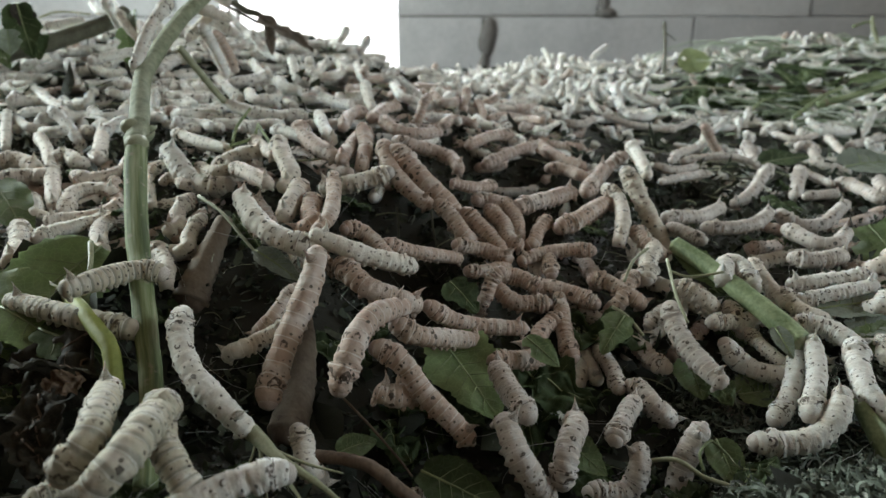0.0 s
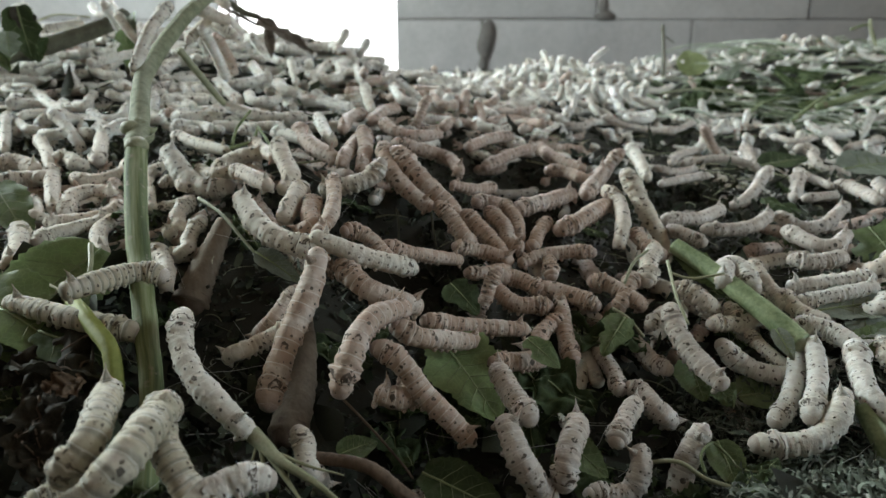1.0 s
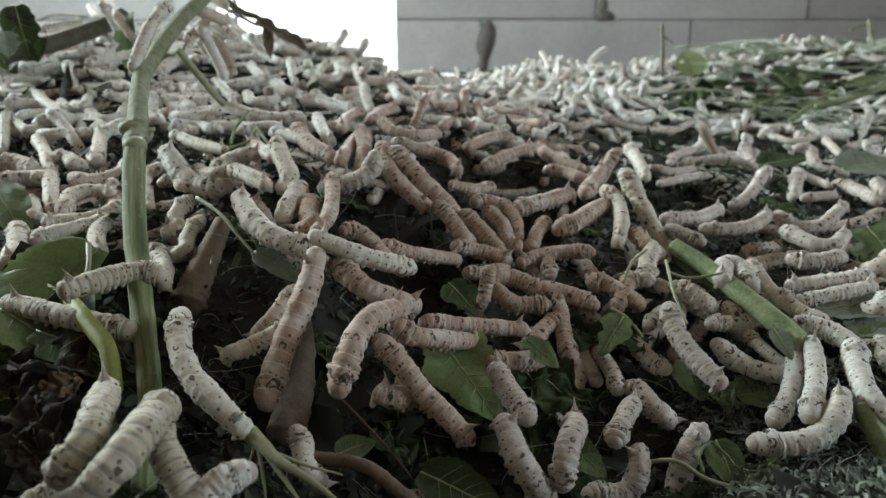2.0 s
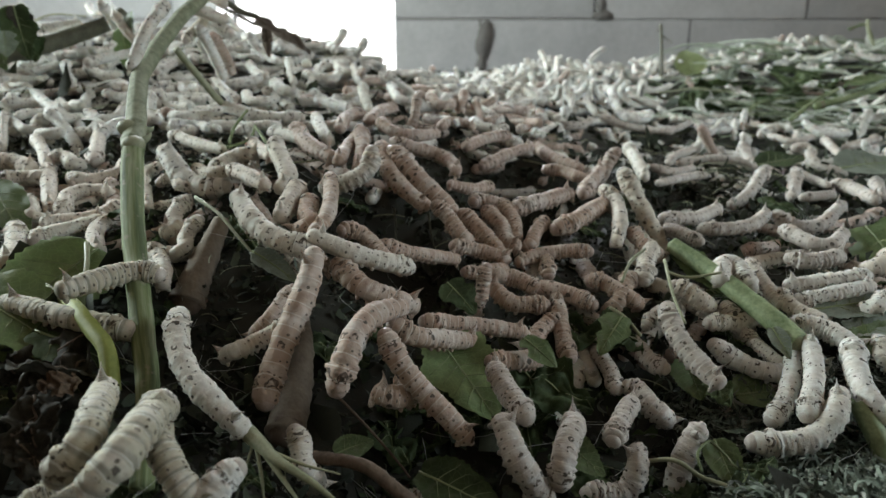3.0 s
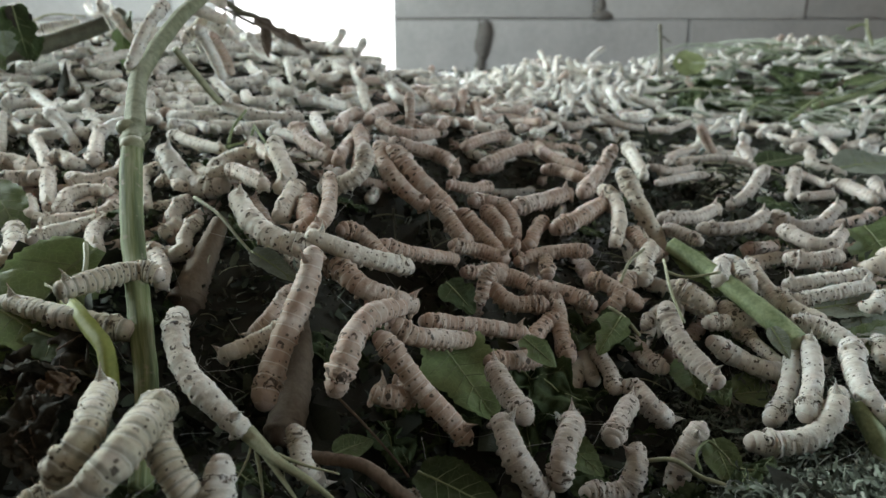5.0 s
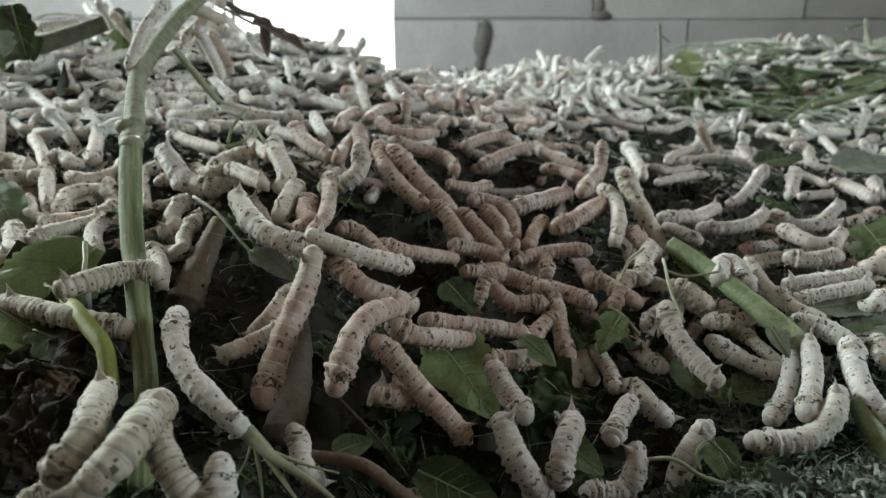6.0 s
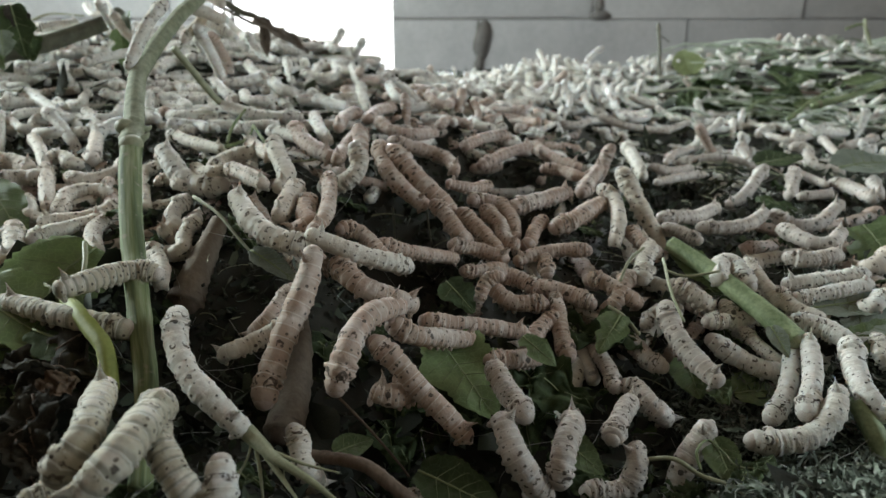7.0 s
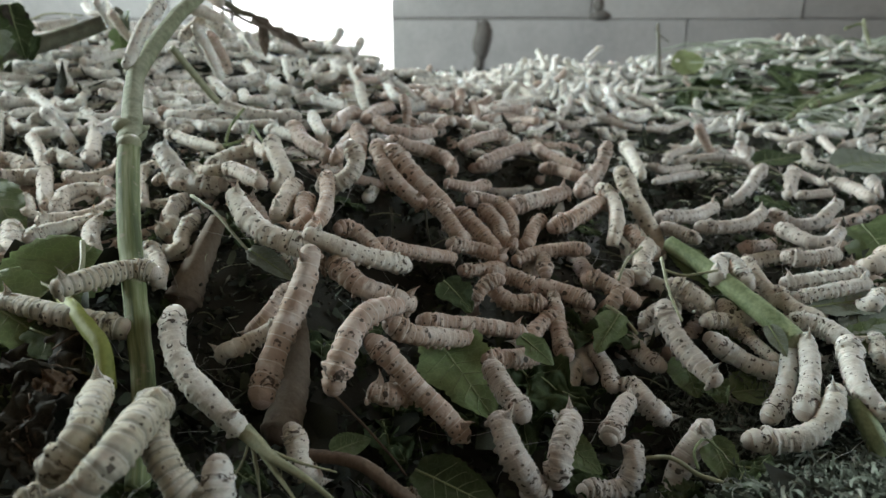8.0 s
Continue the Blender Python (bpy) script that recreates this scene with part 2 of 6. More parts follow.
def leaf_material(name, dark, light, dusty=0.5):
    m, n, l, b = material(name, 0.8 if dusty < 0.3 else 0.55)
    co = n.new("ShaderNodeTexCoord")
    at = co.outputs["Object"]
    c = ramp(n, l, noise_tex(n, l, at, 60, 5), [(0.3, dark), (0.7, light)])
    # net of fine veins
    v = n.new("ShaderNodeTexVoronoi")
    v.feature = "DISTANCE_TO_EDGE"
    v.inputs["Scale"].default_value = 380
    l.new(at, v.inputs["Vector"])
    net = ramp(n, l, v.outputs["Distance"], [(0.0, (0.22, 0.22, 0.22)), (0.07, (0, 0, 0))])
    c = mix(n, l, net, c, tuple(min(1, 1.7 * k + 0.03) for k in light))
    dust = ramp(n, l, noise_tex(n, l, at, 190, 4), [(0.55, (0, 0, 0)), (0.78, (dusty, dusty, dusty))])
    c = mix(n, l, dust, c, (0.26, 0.26, 0.20))
    l.new(c, b.inputs["Base Color"])
    bump(n, l, b, v.outputs["Distance"], 0.35, 0.0005)
    tr = n.new("ShaderNodeBsdfTranslucent")
    l.new(c, tr.inputs["Color"])
    ms = n.new("ShaderNodeMixShader")
    ms.inputs[0].default_value = 0.38
    l.new(b.outputs[0], ms.inputs[1])
    l.new(tr.outputs[0], ms.inputs[2])
    l.new(ms.outputs[0], n["Material Output"].inputs["Surface"])
    return m


LEAF = {
    "green": leaf_material("leaf_green", (0.095, 0.14, 0.055), (0.21, 0.28, 0.13)),
    # Brighter copy of the green leaf, with the light on it painted in.
    "light": leaf_material("leaf_lit_green", (0.15, 0.21, 0.08), (0.28, 0.37, 0.17), 0.35),
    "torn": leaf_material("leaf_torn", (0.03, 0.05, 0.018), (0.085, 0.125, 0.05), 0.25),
    "tan": leaf_material("leaf_tan", (0.10, 0.065, 0.038), (0.24, 0.165, 0.11), 0.2),
    "lemon": leaf_material("leaf_lemon", (0.19, 0.23, 0.10), (0.33, 0.38, 0.19)),
    "dusty": leaf_material("leaf_dusty", (0.20, 0.24, 0.19), (0.34, 0.38, 0.32)),
    # Grey-brown lightened to hold the glow of the window behind it.
    "husk_glow": leaf_material("leaf_husk_glow", (0.15, 0.13, 0.11), (0.29, 0.25, 0.21), 0.2),
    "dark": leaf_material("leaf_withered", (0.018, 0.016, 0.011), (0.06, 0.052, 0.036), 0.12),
}
VEIN = mottled("leaf_vein", (0.17, 0.22, 0.10), (0.28, 0.33, 0.17), 200, 0.5, 0.3, 0.0003)
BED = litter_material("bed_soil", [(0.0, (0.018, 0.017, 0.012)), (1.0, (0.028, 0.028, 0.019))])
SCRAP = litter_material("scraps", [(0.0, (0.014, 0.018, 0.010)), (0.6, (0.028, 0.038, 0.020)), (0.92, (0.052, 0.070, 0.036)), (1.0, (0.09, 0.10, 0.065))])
SHRED = litter_material("shreds", [(0.0, (0.04, 0.05, 0.038)), (0.4, (0.14, 0.175, 0.13)), (0.8, (0.21, 0.245, 0.20)), (1.0, (0.35, 0.37, 0.32))])
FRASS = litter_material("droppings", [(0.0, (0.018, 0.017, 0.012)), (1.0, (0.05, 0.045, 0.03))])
CRUMB = litter_material("skin_crumbs", [(0.0, (0.02, 0.015, 0.010)), (0.52, (0.05, 0.036, 0.022)), (0.62, (0.38, 0.33, 0.25)), (1.0, (0.60, 0.57, 0.50))])
STALK = litter_material("bare_stalks", [(0.0, (0.20, 0.25, 0.14)), (0.35, (0.38, 0.45, 0.33)), (1.0, (0.62, 0.67, 0.58))])
SILK = mottled("silk", (0.42, 0.43, 0.40), (0.62, 0.63, 0.60), 300, 0.5, 0.1, 0.0001)
BLOCK = mottled("aerated_block", (0.40, 0.395, 0.40), (0.52, 0.515, 0.52), 9, 0.9, 0.5, 0.002)
MORTAR = mottled("mortar", (0.15, 0.14, 0.132), (0.235, 0.222, 0.212), 40, 0.95, 0.7, 0.003)
PLASTER = mottled("buff_plaster", (0.27, 0.20, 0.15), (0.40, 0.315, 0.245), 5, 0.9, 0.6, 0.003)
CONCRETE = mottled("concrete", (0.22, 0.195, 0.17), (0.33, 0.30, 0.265), 6, 0.9, 0.6, 0.003)


# ---- mesh helpers ----
def mesh_from(name, verts, faces, mat, uvs=None, smooth=True):
    me = bpy.data.meshes.new(name)
    me.from_pydata(verts, [], faces)
    if uvs:
        lay = me.uv_layers.new(name="UVMap")
        for lp in me.loops:
            lay.data[lp.index].uv = uvs[lp.vertex_index]
    if smooth:
        me.polygons.foreach_set("use_smooth", [True] * len(me.polygons))
    me.materials.append(mat)
    me.update()
    return me


def part(name, me, parent=None, label="", m=None):
    """One mesh object, under a thing or a part if one is given."""
    ob = new(name, me)
    ob.parent = parent
    if m is not None:
        ob.matrix_basis = m
    return tagged(ob, label)


def box(name, x0, y0, z0, x1, y1, z1, mat, bevel=0.0):
    bm = bmesh.new()
    bmesh.ops.create_cube(bm, size=1.0)
    for v in bm.verts:
        v.co = Vector(((x0 + x1) / 2 + v.co.x * (x1 - x0), (y0 + y1) / 2 + v.co.y * (y1 - y0), (z0 + z1) / 2 + v.co.z * (z1 - z0)))
    if bevel:
        bmesh.ops.bevel(bm, geom=bm.edges[:], offset=bevel, segments=2, affect="EDGES")
    me = bpy.data.meshes.new(name)
    bm.to_mesh(me)
    bm.free()
    me.materials.append(mat)
    return me


def frames_along(pts, hint=Vector((0, 0, 1))):
    """Tangent, side and up at each point of a path, carried along without twist."""
    n = len(pts)
    tang = [(pts[min(i + 1, n - 1)] - pts[max(i - 1, 0)]).normalized() for i in range(n)]
    mid = n // 2
    up = hint - tang[mid] * hint.dot(tang[mid])
    if up.length < 0.25:
        up = Vector((0, -1, 0.2)) - tang[mid] * Vector((0, -1, 0.2)).dot(tang[mid])
    ups = [None] * n
    ups[mid] = up.normalized()
    for rng, back in ((range(mid + 1, n), -1), (range(mid - 1, -1, -1), 1)):
        for i in rng:
            u = ups[i + back] - tang[i] * ups[i + back].dot(tang[i])
            ups[i] = u.normalized()
    return [(t, t.cross(u).normalized(), u) for t, u in zip(tang, ups)]


def smooth_path(points, per=8):
    """A rounded path through the points."""
    p = [Vector(q) for q in points]
    q = [2 * p[0] - p[1]] + p + [2 * p[-1] - p[-2]]
    out = []
    for i in range(len(p) - 1):
        a, b, c, d = q[i:i + 4]
        for k in range(per):
            t = k / per
            out.append(0.5 * (2 * b + (c - a) * t + (2 * a - 5 * b + 4 * c - d) * t * t + (3 * b - a - 3 * c + d) * t ** 3))
    return out + [p[-1]]


def tube(name, path, radius, mat, around=10, uvs=True, shape=None):
    """A closed tube along a path; radius(u) from 0 at its start to 1 at its end; shape(u, a) scales it round the ring."""
    fr = frames_along(path)
    verts, faces, uv = [], [], []
    n = len(path)
    for i, (p, (t, s, u)) in enumerate(zip(path, fr)):
        w = i / (n - 1)
        r = radius(w)
        for k in range(around):
            a = 2 * math.pi * k / around
            rr = r * (shape(w, a) if shape else 1)
            verts.append(p + s * (math.sin(a) * rr) - u * (math.cos(a) * rr))
            uv.append((w, k / around))
    for i in range(n - 1):
        for k in range(around):
            k2 = (k + 1) % around
            faces.append((i * around + k, i * around + k2, (i + 1) * around + k2, (i + 1) * around + k))
    faces.append(tuple(range(around))[::-1])
    faces.append(tuple(range((n - 1) * around, n * around)))
    return mesh_from(name, verts, faces, mat, uv if uvs else None)


# ---- the room ----
WALL_Y = 2.05
COURSE, BLOCK_LONG, BED_JOINT = 0.151, 0.60, 0.357
WIN_X0, WIN_X1, WIN_Z0, WIN_Z1 = -0.645, -0.139, 0.10, 1.30


def blob(name, rx, ry, rz, mat, nu=10, nv=7, lobes=0.0):
    """A rounded lump, long in x, with a groove along its top where lobes is given."""
    verts, faces = [Vector((rx, 0, 0))], []
    for i in range(1, nv):
        th = math.pi * i / nv
        for k in range(nu):
            a = 2 * math.pi * k / nu
            g = 1 - lobes * math.exp(-(math.sin(a) / 0.35) ** 2) * (math.cos(a) > 0)
            verts.append(Vector((math.cos(th) * rx, math.sin(th) * math.sin(a) * ry * g, math.sin(th) * math.cos(a) * rz * g)))
    verts.append(Vector((-rx, 0, 0)))
    for k in range(nu):
        faces.append((0, 1 + k, 1 + (k + 1) % nu))
        faces.append((len(verts) - 1, len(verts) - 1 - nu + (k + 1) % nu, len(verts) - 1 - nu + k))
    for i in range(nv - 2):
        for k in range(nu):
            k2 = (k + 1) % nu
            faces.append((1 + i * nu + k, 1 + (i + 1) * nu + k, 1 + (i + 1) * nu + k2, 1 + i * nu + k2))
    return mesh_from(name, verts, faces, mat, [(0.5, 0.02)] * len(verts))


def back_wall():
    """Aerated-concrete blocks in running bond with a window opening; mortar set a little back between the blocks."""
    wall = tagged(new("wall_north"), "grey aerated concrete block wall with dark mortar joints", "wall", kind="structure")
    rng = random.Random(4)
    y0, y1 = WALL_Y, WALL_Y + 0.2
    for i, (x0, x1, z0, z1) in enumerate(((-1.6, WIN_X0, 0, 2.4), (WIN_X1, 1.5, 0, 2.4), (WIN_X0, WIN_X1, 0, WIN_Z0), (WIN_X0, WIN_X1, WIN_Z1, 2.4))):
        part("mortar", box("mortar", x0, y0 + 0.004, z0, x1, y1, z1, MORTAR), wall, "dark grey mortar core")
    for row in range(-3, 14):
        z0, z1 = BED_JOINT + row * COURSE, BED_JOINT + (row + 1) * COURSE
        if z0 < -0.1:
            continue
        z0, z1 = max(z0, 0.0), min(z1, 2.4)
        if z1 - z0 < 0.03:
            continue
        start = 0.105 if row % 2 else 0.430
        x = start - 4 * BLOCK_LONG
        while x < 1.5:
            a, b = max(x, -1.6), min(x + BLOCK_LONG, 1.5)
            x += BLOCK_LONG
            spans = [(a, b)]
            if z1 > WIN_Z0 and z0 < WIN_Z1:
                spans = [(max(a, -1.6), min(b, WIN_X0)), (max(a, WIN_X1), b)]
            for p, q in spans:
                if q - p < 0.03:
                    continue
                g = rng.uniform(0.0015, 0.0035)
                ge = 0.0012 if abs(q - b) > 1e-6 or abs(p - a) > 1e-6 else g
                dz = rng.uniform(-0.0015, 0.0015)
                part("block", box("block", p + ge, y0 - rng.uniform(0.0, 0.003), z0 + g + dz, q - g, y0 + 0.10, z1 - g * 0.7, BLOCK, 0.003), wall)
    # mortar smeared over two head joints
    for cx, cz, w, h in ((0.116, 0.298, 0.050, 0.115), (0.108, 0.225, 0.034, 0.085), (0.452, 0.367, 0.052, 0.028), (0.447, 0.395, 0.026, 0.05)):
        verts = [Vector((cx, y0 - 0.007, cz))]
        k = 18
        for i in range(k):
            a = 2 * math.pi * i / k
            r = 1 + 0.4 * noise.noise((cx * 9 + math.cos(a), math.sin(a), cz * 7))
            verts.append(Vector((cx + math.cos(a) * w / 2 * r, y0 - 0.0035, cz + math.sin(a) * h / 2 * r)))
        for i in range(k):
            v = verts[1 + i]
            verts.append(Vector((v.x, y0 + 0.006, v.z)))
        faces = [(0, 1 + (i + 1) % k, 1 + i) for i in range(k)] + [(1 + i, 1 + (i + 1) % k, 1 + k + (i + 1) % k, 1 + k + i) for i in range(k)]
        part("mortar_smear", mesh_from("mortar_smear", verts, faces, MORTAR), wall, "rough dark mortar squeezed from a joint")


def opening_wall(name, x0, x1, spans):
    """A side wall of plaster, in pieces round its opening."""
    wall = tagged(new(name), "plain rough warm buff plaster wall of the shed", "wall", kind="structure")
    for y0, z0, y1, z1 in spans:
        part("wall_panel", box("wall_panel", x0, y0, z0, x1, y1, z1, PLASTER), wall)


back_wall()
opening_wall("wall_west", -1.8, -1.6, ((-2.2, 0, 2.25, 0.58), (-2.2, 1.12, 2.25, 2.4), (-2.2, 0.58, 0.61, 1.12), (1.39, 0.58, 2.25, 1.12)))
opening_wall("wall_east", 1.5, 1.7, ((-2.2, 0, 2.25, 0.45), (-2.2, 1.0, 2.25, 2.4), (-2.2, 0.45, -0.37, 1.0), (0.57, 0.45, 2.25, 1.0)))
opening_wall("wall_south", 0, 0, ())
part("wall_panel", box("wall_panel", -1.8, -2.4, 0, 1.7, -2.2, 2.4, PLASTER), bpy.data.objects["wall_south"])
tagged(part("floor", box("floor", -1.8, -2.4, -0.1, 1.7, 2.25, 0.0, CONCRETE)), "bare grey concrete floor of the rearing shed", "floor", kind="structure")
tagged(part("ceiling", box("ceiling", -1.8, -2.4, 2.4, 1.7, 2.25, 2.5, PLASTER)), "plain buff plastered ceiling", "ceiling", kind="structure")
tagged(part("ground", box("ground", -400, -400, -0.3, 400, 400, -0.1, CONCRETE)), "pale bare ground outside the shed", "ground", kind="structure")



def outdoors():
    """The bright overcast sky seen through the back window."""
    m, n, l, b = material("overcast_glow", 1.0)
    b.inputs["Base Color"].default_value = (0.8, 0.8, 0.8, 1)
    b.inputs["Emission Color"].default_value = (1.0, 0.99, 0.97, 1)
    b.inputs["Emission Strength"].default_value = 2.5
    verts = [(-9, 9, -0.1), (7, 9, -0.1), (7, 9, 9), (-9, 9, 9)]
    tagged(new("backdrop", mesh_from("backdrop", verts, [(0, 1, 2, 3)], m)), "plain white overcast sky outside the window", "sky", kind="structure")


outdoors()

# ---- the bed of chewed leaves on which everything lies ----
MOUNDS = []


def mound(x, y, r, h):
    MOUNDS.append((x, y, r, h))


mound(-0.06, 0.0, 0.07, -0.09)
mound(0.08, 0.02, 0.07, -0.09)
mound(0.74, 1.35, 0.2, 0.055)
mound(0.19, 1.2, 0.08, 0.030)
mound(0.02, 1.25, 0.22, -0.055)
mound(-0.12, 0.14, 0.0375, -0.0334)
mound(-0.05, 0.14, 0.0375, -0.0204)
mound(0.03, 0.14, 0.0375, -0.0188)
mound(0.11, 0.14, 0.0375, -0.0081)
mound(-0.17, 0.22, 0.045, -0.0125)
mound(-0.09, 0.22, 0.045, -0.0176)
mound(0, 0.22, 0.045, -0.0696)
mound(0.09, 0.22, 0.045, -0.0473)
mound(0.17, 0.22, 0.045, -0.0396)
mound(-0.25, 0.31, 0.06, -0.0157)
mound(-0.13, 0.31, 0.06, -0.0102)
mound(0, 0.31, 0.06, -0.0139)
mound(0.12, 0.31, 0.06, -0.0302)
mound(0.24, 0.31, 0.06, -0.0232)
mound(-0.34, 0.43, 0.0825, -0.0092)
mound(-0.17, 0.43, 0.0825, 0.0051)
mound(0, 0.43, 0.0825, 0.0039)
mound(0.17, 0.43, 0.0825, -0.0163)
mound(0.34, 0.43, 0.0825, -0.0092)
mound(-0.45, 0.6, 0.12, 0.0197)
mound(-0.22, 0.6, 0.12, 0.0174)
mound(0, 0.6, 0.12, 0.0099)
mound(0.22, 0.6, 0.12, -0.0205)
mound(0.45, 0.6, 0.12, -0.0156)
mound(-0.6, 0.85, 0.165, 0.0463)
mound(-0.3, 0.85, 0.165, 0.0626)
mound(0, 0.85, 0.165, 0.0243)
mound(0.3, 0.85, 0.165, -0.0117)
mound(0.6, 0.85, 0.165, -0.0215)
mound(-0.4, 1.2, 0.225, 0.0197)
mound(0.0, 1.2, 0.225, 0.0401)
mound(0.5, 1.2, 0.225, 0.0183)
mound(0.9, 1.2, 0.225, 0.0018)
mound(0.041, 0.406, 0.03, -0.03)
mound(-0.016, 0.318, 0.025, -0.022)
mound(-0.090, 0.254, 0.028, -0.02)
mound(-0.123, 0.189, 0.03, -0.02)
mound(-0.029, 0.215, 0.025, -0.012)
mound(0.009, 0.287, 0.02, -0.015)
mound(0.160, 0.445, 0.03, -0.012)
mound(-0.150, 0.780, 0.045, 0.016)
mound(-0.050, 0.900, 0.08, -0.022)
mound(0.370, 0.180, 0.085, -0.110)
mound(0.560, 0.200, 0.12, -0.120)
mound(0.045, 0.457, 0.036, -0.055)
mound(-0.024, 0.358, 0.028, -0.045)


def bed_height(x, y):
    z = 0.215
    for mx, my, r, h in MOUNDS:
        q = ((x - mx) ** 2 + (y - my) ** 2) / (2 * r * r)
        if q < 12:
            z += h * math.exp(-q)
    return z


def bed():
    """The heap itself: a closed mass from the floor up, its top uneven."""
    xs = sorted({round(k * 0.012, 4) for k in range(-42, 55)} | {round(-0.5 - k * 0.05, 4) for k in range(1, 20)} | {round(0.65 + k * 0.05, 4) for k in range(1, 16)})
    ys = sorted({round(0.06 + k * 0.010, 4) for k in range(0, 60)} | {round(0.66 + k * 0.025, 4) for k in range(1, 54)} | {-0.5, -0.35, -0.2, -0.1, -0.04, 0.0, 0.03})
    verts, faces = [], []
    for y in ys:
        for x in xs:
            z = bed_height(x, y)
            z += 0.006 * noise.noise((x * 45, y * 45, 0)) + 0.003 * noise.noise((x * 130, y * 130, 3))
            verts.append((x, y, z))
    nx, ny = len(xs), len(ys)
    for j in range(ny - 1):
        for i in range(nx - 1):
            a = j * nx + i
            faces.append((a, a + 1, a + nx + 1, a + nx))
    rim = [i for i in range(nx)] + [j * nx + nx - 1 for j in range(1, ny)] + [(ny - 1) * nx + i for i in range(nx - 2, -1, -1)] + [j * nx for j in range(ny - 2, 0, -1)]
    low = []
    for r in rim:
        low.append(len(verts))
        verts.append((verts[r][0], verts[r][1], 0.0))
    for k in range(len(rim)):
        k2 = (k + 1) % len(rim)
        faces.append((rim[k2], rim[k], low[k], low[k2]))
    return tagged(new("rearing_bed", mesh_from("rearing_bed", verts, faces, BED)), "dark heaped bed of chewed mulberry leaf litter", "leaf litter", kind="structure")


bed()


def scatter_scraps():
    """Chewed leaf scraps, too many to count: little curled irregular plates all over the bed."""
    rng = random.Random(11)
    verts, faces = [], []
    for k in range(26001):
        if k < 16500:
            if k % 3 == 0:
                continue
            y = 0.11 + 0.42 * rng.random() ** 0.8
            x = rng.uniform(-0.72, 0.72) * (y + 0.06)
            size = rng.uniform(0.0008, 0.0030)
        else:
            y = rng.uniform(0.5, 1.9) if k < 22000 else rng.uniform(-0.3, 1.95)
            x = rng.uniform(-0.75, 0.75) * (y + 0.05) if k < 22000 else rng.uniform(-1.4, 1.38)
            size = rng.uniform(0.004, 0.012) if y < 0.3 or abs(x) > 0.75 * y else rng.uniform(0.003, 0.0065)
        z = bed_height(x, y) + rng.uniform(-0.002, 0.008)
        if x * x + y * y < 0.012:
            z -= 0.02
        m = Matrix.LocRotScale((x, y, z), Euler((rng.gauss(0, 0.8), rng.gauss(0, 0.6), rng.uniform(0, 6.28))), None)
        bend = rng.uniform(-0.5, 0.5)
        kk = rng.choice((5, 6, 7))
        b0 = len(verts)
        verts.append(m @ Vector((0, 0, size * bend * 0.4)))
        long = rng.uniform(1.2, 3.2)
        for i in range(kk):
            a = 2 * math.pi * i / kk
            r = size * rng.uniform(0.55, 1.1)
            px, py = math.cos(a) * r * long, math.sin(a) * r
            verts.append(m @ Vector((px, py, -bend * (px * px) / size * 0.5 + rng.uniform(-0.12, 0.12) * size)))
        for i in range(kk):
            faces.append((b0, b0 + 1 + i, b0 + 1 + (i + 1) % kk))
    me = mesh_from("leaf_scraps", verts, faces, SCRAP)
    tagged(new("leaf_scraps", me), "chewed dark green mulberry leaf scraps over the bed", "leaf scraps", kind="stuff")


def scatter_shreds():
    """Gnawed leaf reduced to thin curling strips: a mat on the low side, fewer elsewhere."""
    rng = random.Random(14)
    verts, faces = [], []
    for k in range(8600):
        mat = k < 6800
        if mat:
            x, y = rng.uniform(0.095, 0.25), rng.uniform(0.16, 0.27)
        else:
            y = 0.12 + 0.45 * rng.random()
            x = rng.uniform(-0.72, 0.72) * (y + 0.06)
        ln, w = rng.uniform(0.003, 0.011), rng.uniform(0.00025, 0.0008)
        a, up = rng.uniform(0, 6.28), rng.uniform(-0.5, 0.5)
        curl, dive, twist = rng.gauss(0, 0.5), rng.gauss(-0.1, 0.28), rng.uniform(-1.2, 1.2)
        p = Vector((x, y, bed_height(x, y) + rng.uniform(0.0, 0.012 if mat else 0.007)))
        b0 = len(verts)
        for i in range(6):
            t = Vector((math.cos(a) * math.cos(up), math.sin(a) * math.cos(up), math.sin(up)))
            flat = Vector((-math.sin(a), math.cos(a), 0))
            s = flat * math.cos(twist) + t.cross(flat) * math.sin(twist)
            half = w * (0.55 + rng.uniform(0, 0.6)) * (1 if 0 < i < 5 else 0.4)
            verts += [p + s * half, p - s * half]
            p = p + t * ln / 5
            a, up, twist = a + curl, up + dive, twist + 0.3
            if i:
                c = b0 + 2 * i
                faces.append((c - 2, c - 1, c + 1, c))
    tagged(new("leaf_shreds", mesh_from("leaf_shreds", verts, faces, SHRED)), "gnawed grey-green leaf shreds matted on the bed", "leaf shreds", kind="stuff")


